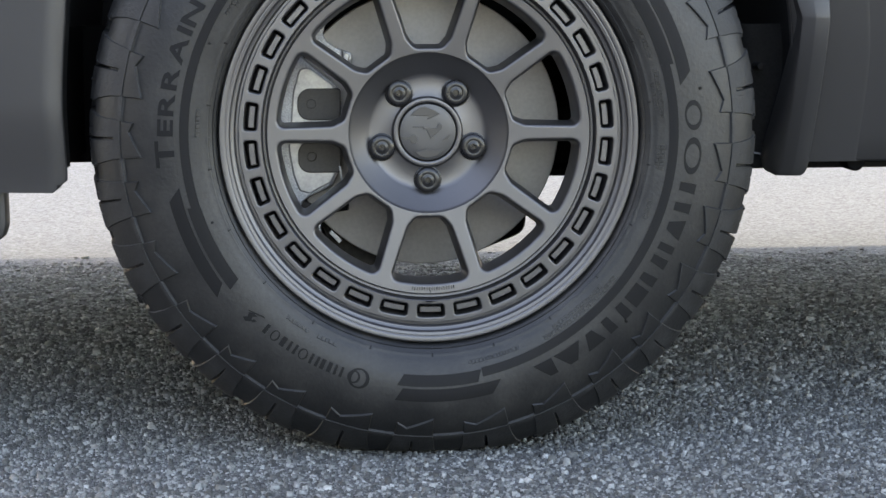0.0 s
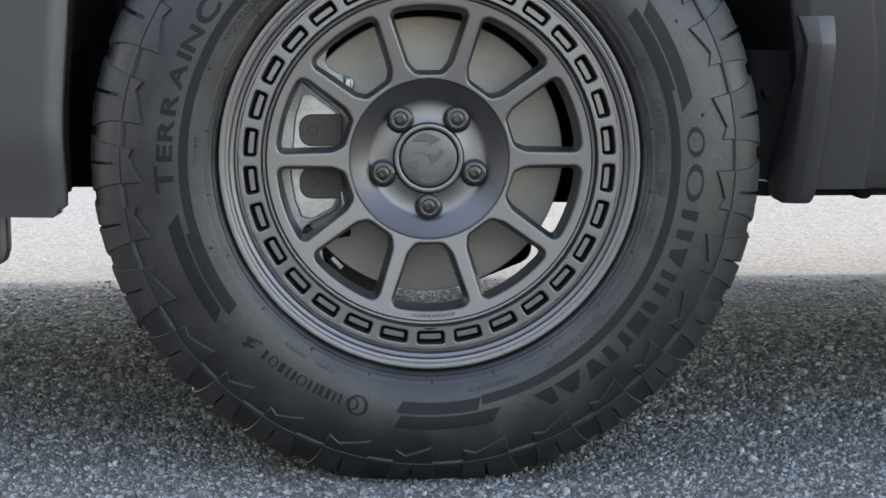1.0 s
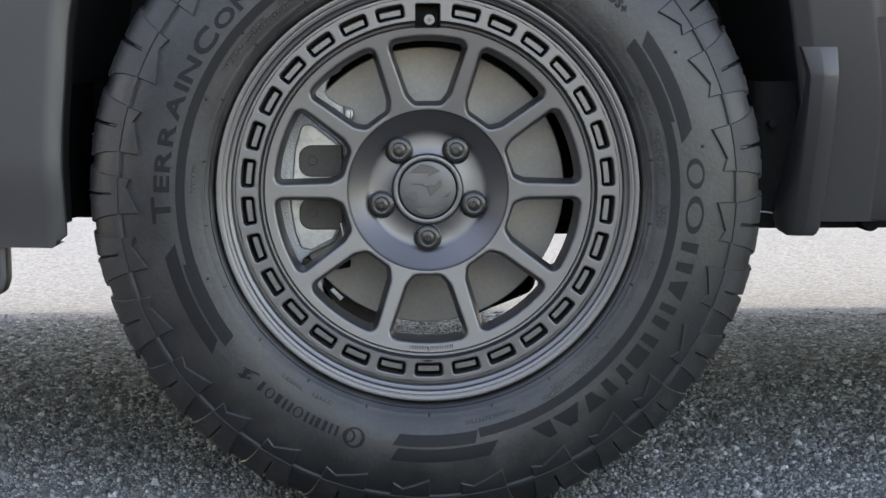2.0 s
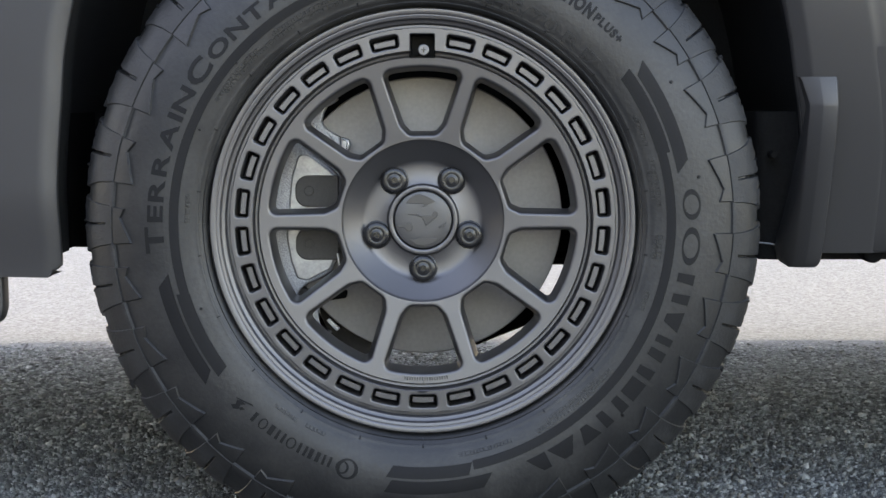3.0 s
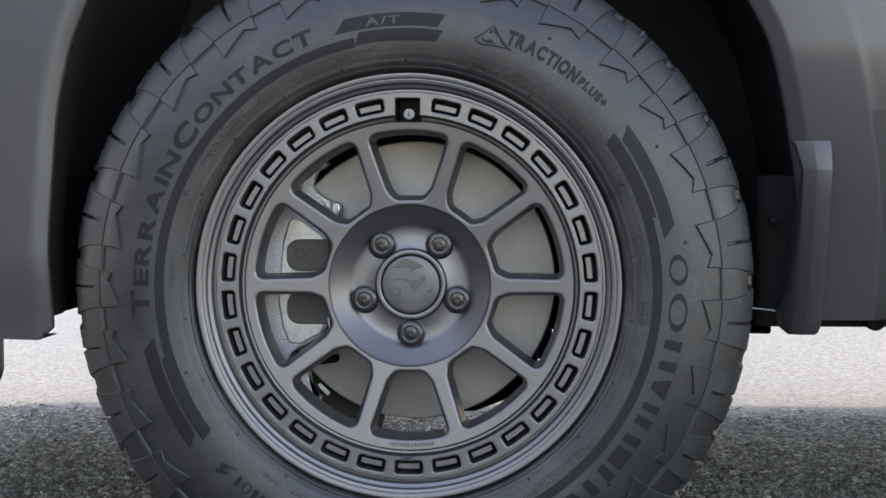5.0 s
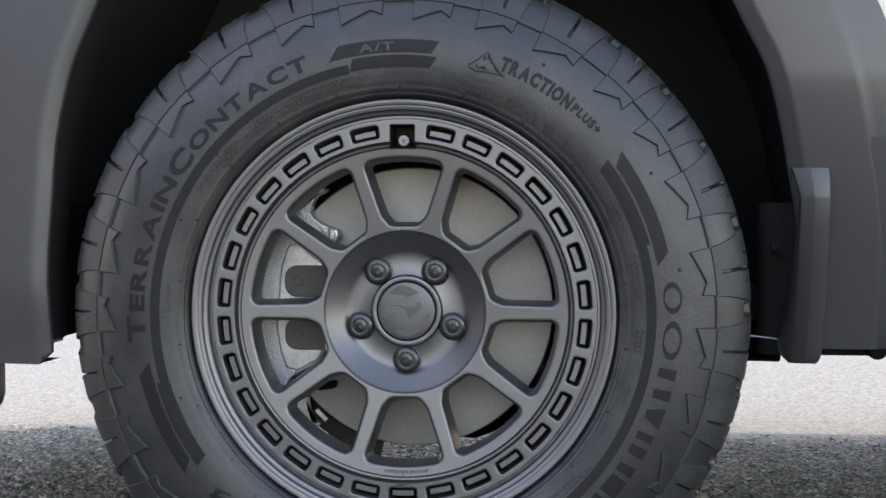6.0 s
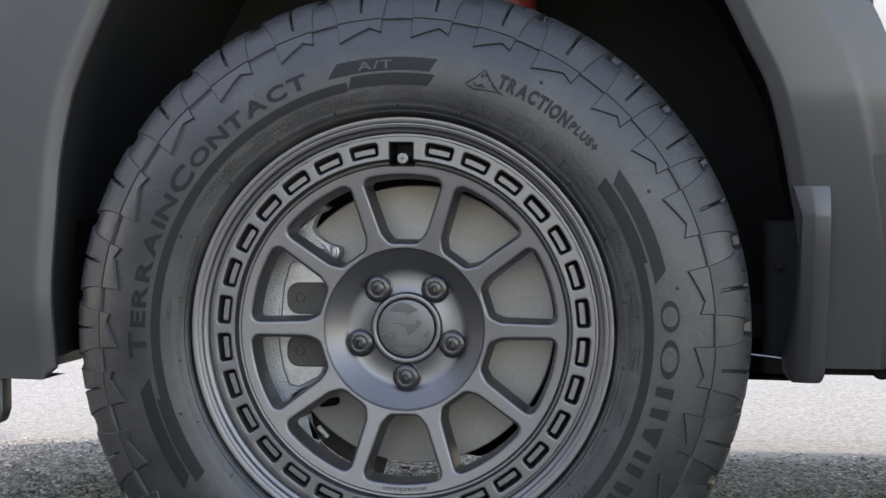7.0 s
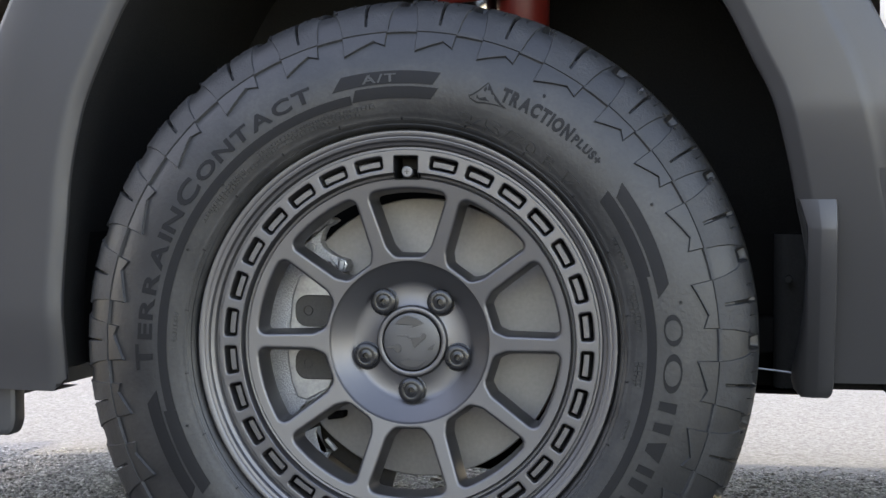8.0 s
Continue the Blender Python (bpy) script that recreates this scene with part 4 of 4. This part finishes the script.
    part("spring_strip", *slab([(-0.1110, 0.2440), (-0.0995, 0.2318), (-0.0960, 0.2350), (-0.1075, 0.2465)], 0.0430, 0.0480, 0.0005), CAST_SMOOTH, cal, "bright spring steel strip")
    part("guide_sleeve", *slab(rounded([(-0.1080, 0.2670), (-0.0880, 0.2700), (-0.0870, 0.2780), (-0.1060, 0.2755)], [0.002] * 4, 3), 0.0420, 0.0600, 0.0020), UNDER, cal, "black rubber guide sleeve")
    part("carrier_arm", *slab(rounded([(-0.158, 0.280), (-0.140, 0.248), (-0.128, 0.250), (-0.122, 0.262), (-0.130, 0.276), (-0.146, 0.284)], [0.003] * 6, 3), 0.0560, 0.0800, 0.003), SHIELD, cal, "dark cast carrier arm")
    ring = [(x, z) for x, _, z in [pol(a, 0.186, 0) for a in range(196, 262, 6)] + [pol(a, 0.090, 0) for a in range(256, 195, -6)]]
    part("splash_shield", *slab(ring, 0.1050, 0.1080, 0.0010, cap_back=True), SHIELD, car, "dark rusty splash shield behind the disc")
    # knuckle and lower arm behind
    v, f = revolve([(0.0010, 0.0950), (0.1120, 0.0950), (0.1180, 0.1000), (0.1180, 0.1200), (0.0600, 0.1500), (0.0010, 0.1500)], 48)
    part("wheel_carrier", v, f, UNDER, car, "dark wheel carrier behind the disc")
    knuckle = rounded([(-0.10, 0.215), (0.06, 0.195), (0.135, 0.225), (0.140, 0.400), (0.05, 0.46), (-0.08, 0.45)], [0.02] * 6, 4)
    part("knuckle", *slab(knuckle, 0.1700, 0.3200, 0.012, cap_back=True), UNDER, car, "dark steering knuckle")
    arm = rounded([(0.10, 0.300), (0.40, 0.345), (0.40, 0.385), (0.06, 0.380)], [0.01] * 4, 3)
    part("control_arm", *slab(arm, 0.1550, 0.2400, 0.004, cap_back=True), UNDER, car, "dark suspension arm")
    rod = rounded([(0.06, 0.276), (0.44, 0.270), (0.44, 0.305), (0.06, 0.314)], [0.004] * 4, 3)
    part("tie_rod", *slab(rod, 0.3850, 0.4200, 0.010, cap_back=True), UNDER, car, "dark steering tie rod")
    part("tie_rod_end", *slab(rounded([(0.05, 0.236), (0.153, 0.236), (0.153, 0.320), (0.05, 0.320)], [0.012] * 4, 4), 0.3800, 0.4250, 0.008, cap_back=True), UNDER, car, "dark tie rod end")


brake()


# ---- wheel arch ----
ARCH = [(-0.3980, 0.3000), (-0.3982, 0.3200), (-0.3992, 0.3580), (-0.4000, 0.3880), (-0.3992, 0.4190), (-0.3972, 0.4490), (-0.3935, 0.4930), (-0.3905, 0.5340), (-0.3862, 0.5650), (-0.3800, 0.5950), (-0.3735, 0.6220), (-0.3610, 0.6560), (-0.3370, 0.7100), (-0.3220, 0.7390), (-0.2860, 0.7960), (-0.2320, 0.8470), (-0.1550, 0.8820), (-0.0750, 0.8970),
        (0.0, 0.9000), (0.0750, 0.8970), (0.1550, 0.8810), (0.2350, 0.8440), (0.2920, 0.7930), (0.3365, 0.7290), (0.3660, 0.6710), (0.3890, 0.6240), (0.4050, 0.5630), (0.4150, 0.5110), (0.4205, 0.4850), (0.4270, 0.4400), (0.4280, 0.3800), (0.4275, 0.3180)]


def skin_y(x, z):
    """Depth of the car's side skin: bulged ahead of the wheel, tucked in behind it."""
    left = -0.0300 + 0.012 * smooth(-z, -0.40, -0.29)
    right = -0.0140 + 0.086 * np.clip((0.62 - z) / 0.305, 0, 1) ** 1.3
    k = smooth(x, -0.25, 0.25)
    return left * (1 - k) + right * k


def arch():
    p = spline(ARCH, 380)
    t = np.gradient(p, axis=0)
    t /= np.linalg.norm(t, axis=1)[:, None]
    n = np.stack([-t[:, 1], t[:, 0]], 1)
    for i in range(len(p)):
        if p[i, 0] < -0.39 and p[i, 1] < 0.50:
            k = float(smooth(p[i, 1], 0.42, 0.50))
            n[i] = n[i] * k + np.array([-1, 0]) * (1 - k)
        if p[i, 0] > 0.39 and p[i, 1] < 0.52:
            k = float(smooth(p[i, 1], 0.44, 0.52))
            n[i] = n[i] * k + np.array([1, 0]) * (1 - k)
        n[i] /= np.linalg.norm(n[i])
    section = [(0.0, 0.020), (0.0, 0.014), (0.0006, 0.0122), (0.0020, 0.0114), (0.0150, 0.0018), (0.0172, 0.0004), (0.0200, 0.0), (0.0500, -0.0012), (0.0840, -0.0012), (0.0880, -0.0008), (0.0910, 0.0008), (0.1000, 0.0035), (0.1280, 0.0055), (0.1330, 0.0085), (0.1350, 0.0120), (0.1350, 0.0400)]
    # ahead of the wheel the lip is a band turned to the wheel and the face falls away from it
    ahead = [(0.0, 0.0130), (0.0, 0.0092), (0.0007, 0.0070), (0.0030, 0.0048), (0.0110, 0.0012), (0.0165, 0.0004), (0.0230, 0.0012), (0.0500, 0.0062), (0.0840, 0.0120), (0.0880, 0.0124), (0.0910, 0.0126), (0.1000, 0.0150), (0.1280, 0.0195), (0.1330, 0.0225), (0.1350, 0.0255), (0.1350, 0.0500)]
    verts, count = [], len(section)
    for i in range(len(p)):
        share = float(smooth(-p[i, 0], -0.05, 0.15))
        for (d0, y0), (d1, y1) in zip(section, ahead):
            d, dy = d0 * (1 - share) + d1 * share, y0 * (1 - share) + y1 * share
            q = p[i] + n[i] * d
            # the lip's foot is cut off at a slant
            x = min(q[0], -0.3985 - 0.0150 * min(1.0, max(0.0, (0.3130 - q[1]) / 0.0120))) if p[i, 0] < -0.3 and q[1] < 0.32 else q[0]
            verts.append((x, float(skin_y(q[0], q[1])) + dy, q[1]))
    faces = [(i * count + j, i * count + j + 1, (i + 1) * count + j + 1, (i + 1) * count + j) for i in range(len(p) - 1) for j in range(count - 1)]
    # closed lower ends
    for i, flip in ((0, False), (len(p) - 1, True)):
        k = len(verts)
        row = [verts[i * count + j] for j in range(count)]
        verts.extend((x, 0.06 + (0.07 if i else 0.0), z) for x, y, z in row)
        faces += [(i * count + j, k + j, k + j + 1, i * count + j + 1) for j in range(count - 1)]
    part("arch_flare", verts, faces, PLASTIC, car, "grey moulded plastic wheel arch flare", smooth=28)
    # black liner inside the arch
    depth = [0.004, 0.03, 0.12, 0.25, 0.40, 0.52]
    verts = []
    for i in range(len(p)):
        for k, y in enumerate(depth):
            grow = 0.0015 + 0.0165 * (k > 1)
            skin = float(skin_y(p[i, 0], p[i, 1]))
            verts.append((p[i, 0] + n[i, 0] * grow, skin + 0.010 if k == 0 else y + max(0.0, skin), max(p[i, 1] + n[i, 1] * grow, 0.326 if p[i, 0] < 0 else 0.305)))
    c = len(depth)
    faces = [(i * c + j, i * c + j + 1, (i + 1) * c + j + 1, (i + 1) * c + j) for i in range(len(p) - 1) for j in range(c - 1)]
    k = len(verts)
    verts.append((0, 0.52, 0.45))
    faces += [(i * c + c - 1, (i + 1) * c + c - 1, k) for i in range(len(p) - 1)]
    part("arch_liner", verts, faces, LINER, car, "black felt wheel arch liner")
    part("liner_clip", *cylinder((-0.3860, 0.61), 0.004, 0.014, 0.034, 16, 0.0015), LINER, car)
    part("liner_clip", *cylinder((0.4080, 0.430), 0.0045, 0.105, 0.125, 16, 0.0015), LINER, car)


arch()


def flap():
    """Upright grey guard behind the wheel, with a sloped head."""
    rows = []
    e = 0.0030
    for z, front, back, taper, lobe, x1 in ((0.5190, 0.0000, 0.020, 0.0085, 0.0, 0.4560), (0.5150, -0.0015, 0.020, 0.0075, 0.0, 0.4570), (0.4900, -0.0070, 0.030, 0.0006, 0.0, 0.4575), (0.4860, -0.0072, 0.030, 0.0, 0.0, 0.4575), (0.4500, 0.0030, 0.050, 0.0, 0.001, 0.4575),
                                            (0.4000, 0.0230, 0.085, 0.0, 0.003, 0.4575), (0.3600, 0.0410, 0.103, 0.0, 0.008, 0.4570), (0.3350, 0.0520, 0.110, 0.0, 0.0135, 0.4568), (0.3200, 0.0590, 0.112, 0.0, 0.0145, 0.4565), (0.3090, 0.0645, 0.112, 0.0, 0.0115, 0.4558), (0.3040, 0.0680, 0.110, 0.0, 0.0055, 0.4540), (0.3012, 0.0715, 0.106, 0.0, -0.003, 0.4515)):
        x0, m = x1 - 0.0305 - taper, x1 - 0.0165 - taper * 0.3
        side = x0 - lobe
        rows.append([(side, back, z), (side, front + 0.030, z), (side * 0.5 + x0 * 0.5 - 0.001, front + 0.0150, z), (x0, front + 0.0080, z), (x0 + 0.0016, front + 0.0068, z), (m - 0.0015, front + 0.0007, z), (m, front, z), (x1 - e, front, z), (x1 - e * 0.3, front + e * 0.3, z), (x1, front + e, z), (x1, back, z)])
    v, f = loops([r for r in rows], True)
    f.append(tuple(range(11)))
    part("mud_guard", v, f, PLASTIC, car, "upright grey plastic guard with a sloped head", smooth=30)
    # hanging tab under the bumper
    t = rounded([(-0.535, 0.330), (-0.535, 0.246), (-0.474, 0.244), (-0.4685, 0.262), (-0.4690, 0.330)], [0.002, 0.03, 0.012, 0.02, 0.002], 5)
    part("bumper_tab", *slab(t, 0.0060, 0.0300, 0.006, cap_back=True), PLASTIC, car, "small grey tab hanging under the bumper")


flap()


def tray_glint():
    """A bent pale rod that stands in for the lit edge of a tray behind the tyre."""
    line = spline([(0.372, 0.122, 0.3285), (0.395, 0.120, 0.3262), (0.412, 0.119, 0.3240), (0.419, 0.118, 0.3200), (0.425, 0.117, 0.3165)], 24)
    rows = []
    for k, c in enumerate(line):
        t = Vector(line[min(k + 1, 23)]) - Vector(line[max(k - 1, 0)])
        u = t.cross(Vector((0, 1, 0))).normalized()
        rows.append([tuple(Vector(c) + 0.0011 * (u * math.cos(q * math.pi / 4) + Vector((0, 1, 0)) * math.sin(q * math.pi / 4))) for q in range(8)])
    part("tray_glint", *loops(rows, True), CAST_SMOOTH, car, "pale bent metal edge")


tray_glint()


# ---- rest of the body ----
def body():
    def plan(grow, z):
        """The car's outline in plan: front at the left, rounded corners."""
        x0, x1, y0, y1, r = -0.93 + grow * 0.6, 3.50 - grow, 0.004 + grow, 1.885 - grow, 0.46
        pts = rounded([(x0 + 0.02, y0), (x1, y0), (x1, y1), (x0 + 0.02, y1)], [r, 0.3, 0.3, r], 10)
        out = []
        n = len(pts)
        for i in range(n):
            a, b = Vector(pts[i]), Vector(pts[(i + 1) % n])
            m = {10: 50, 21: 12, 32: 50, 43: 12}.get(i, 1)
            out += [tuple(a + (b - a) * k / m) for k in range(m)]
        return [(x, y, z) for x, y in out]
    levels = [(0.055, 0.322), (0.065, 0.36), (0.03, 0.50), (0.0, 0.70), (0.0, 0.88), (0.015, 0.93), (0.05, 1.00), (0.16, 1.06)]
    rows = [plan(g, z) for g, z in levels]
    n = len(rows[0])
    verts = [p for r in rows for p in r]
    faces = []
    for j in range(len(rows) - 1):
        for i in range(n):
            quad = (j * n + i, j * n + (i + 1) % n, (j + 1) * n + (i + 1) % n, (j + 1) * n + i)
            near = all(verts[q][1] < 0.2 and -0.56 < verts[q][0] < (0.50 if levels[j][1] > 0.6 else 0.53) for q in quad)
            sill = all(verts[q][1] < 0.2 and verts[q][0] > -0.56 for q in quad) and levels[j + 1][1] < 0.60
            if not sill and not (near and levels[j + 1][1] < 0.99):
                faces.append(quad)
    faces.append(tuple((len(rows) - 1) * n + i for i in range(n)))
    part("body_shell", verts, faces, PAINT, car, "pale warm-grey painted body", smooth=40)
    # unseen cabin, drawn taller than the car's own so its shade reaches further
    cabin = []
    for z, x0, x1, y0, y1 in ((1.05, -0.78, 3.30, 0.05, 1.82), (1.90, -0.74, 3.20, 0.06, 1.81), (2.58, -0.70, 3.10, 0.10, 1.77), (2.70, -0.58, 2.95, 0.20, 1.67)):
        cabin.append([(x, y, z) for x, y in rounded([(x0, y0), (x1, y0), (x1, y1), (x0, y1)], [0.12] * 4, 4)])
    part("cabin", *loops(cabin, True), PAINT, car, "plain painted cabin", smooth=40)
    under = [[(x, y, z) for x, y in rounded([(-0.66, 0.60), (3.3, 0.60), (3.3, 1.77), (-0.66, 1.77)], [0.1, 0.1, 0.1, 0.25], 4)] for z in (0.50, 0.46, 0.45)]
    part("underbody", *loops(under, True), FLOOR_PAN, car, "dusty grey floor pan")
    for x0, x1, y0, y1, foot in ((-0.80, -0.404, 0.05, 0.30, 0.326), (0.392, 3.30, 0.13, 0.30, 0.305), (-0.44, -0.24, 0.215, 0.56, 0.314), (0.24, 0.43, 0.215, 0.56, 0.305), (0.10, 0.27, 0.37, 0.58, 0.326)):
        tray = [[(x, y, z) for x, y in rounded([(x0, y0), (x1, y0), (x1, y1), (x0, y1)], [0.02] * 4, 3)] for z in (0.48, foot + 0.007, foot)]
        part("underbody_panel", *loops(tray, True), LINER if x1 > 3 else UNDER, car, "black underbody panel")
    # unseen lip added at the front to keep sky light from under the car
    shade_rows = [[(x, y, z) for x, y in rounded([(-1.12, 0.22), (-1.02, 0.08), (-0.98, 0.08), (-0.98, 1.78), (-1.02, 1.78), (-1.12, 1.63)], [0.01] * 6, 3)] for z in (0.60, 0.17, 0.16)]
    part("shade_lip", *loops(shade_rows, True), UNDER, car, "black lower bumper lip")


def sill():
    """Grey trim along the lower side behind the wheel."""
    rows = []
    for x in [0.50 + 0.08 * k for k in range(36)]:
        zs = [0.3185, 0.3180, 0.3190, 0.3210, 0.35, 0.38, 0.41, 0.44, 0.47, 0.50, 0.53, 0.55, 0.552, 0.552]
        rows.append([(x, float(skin_y(0.6, z)) - 0.0005 + (0.09 if i == 0 else 0.004 if i == 1 else 0.0012 if i == 2 else 0.03 if i == len(zs) - 1 else 0), z) for i, z in enumerate(zs)])
    n = len(rows[0])
    verts = [p for r in rows for p in r]
    faces = [(j * n + i, (j + 1) * n + i, (j + 1) * n + i + 1, j * n + i + 1) for j in range(len(rows) - 1) for i in range(n - 1)]
    part("sill_trim", verts, faces, PLASTIC, car, "grey plastic sill trim", smooth=30)
    part("drain_plug", *cylinder((0.520, 0.3170), 0.012, 0.080, 0.11, 20, 0.003), UNDER, car)


body()
sill()


def strut():
    """Red coil and polished rod above the wheel."""
    x, y = 0.028, 0.30
    rows = [[(x + r * math.cos(t * math.pi / 12), y + r * math.sin(t * math.pi / 12), z) for t in range(24)] for z, r in ((0.60, 0.019), (0.95, 0.019))]
    rod = part("strut_rod", *loops(rows, True), CHROME, car, "polished strut rod")
    v, pts = [], []
    for i in range(160):
        a, z = i * 2 * math.pi / 32, 0.70 + i * 0.20 / 160
        c = Vector((x + 0.062 * math.cos(a), y + 0.062 * math.sin(a), z))
        o = Vector((math.cos(a), math.sin(a), 0))
        pts.append([tuple(c + 0.0075 * (o * math.cos(k * math.pi / 5) + Vector((0, 0, 1)) * math.sin(k * math.pi / 5))) for k in range(10)])
    part("coil_spring", *loops(pts, True), RED, car, "red coil spring")
    rows = [[(x + r * math.cos(t * math.pi / 12), y + r * math.sin(t * math.pi / 12), z) for t in range(24)] for z, r in ((0.55, 0.030), (0.69, 0.030), (0.70, 0.070), (0.705, 0.070))]
    can = [[(0.083 + r * math.cos(t * math.pi / 12), 0.285 + r * math.sin(t * math.pi / 12), z) for t in range(24)] for z, r in ((0.700, 0.026), (0.712, 0.033), (0.86, 0.034), (0.90, 0.030))]
    part("damper_can", *loops(can, True), RED, rod, "red damper can")
    part("spring_seat", *loops(rows, True), RED, rod, "red spring seat")


strut()
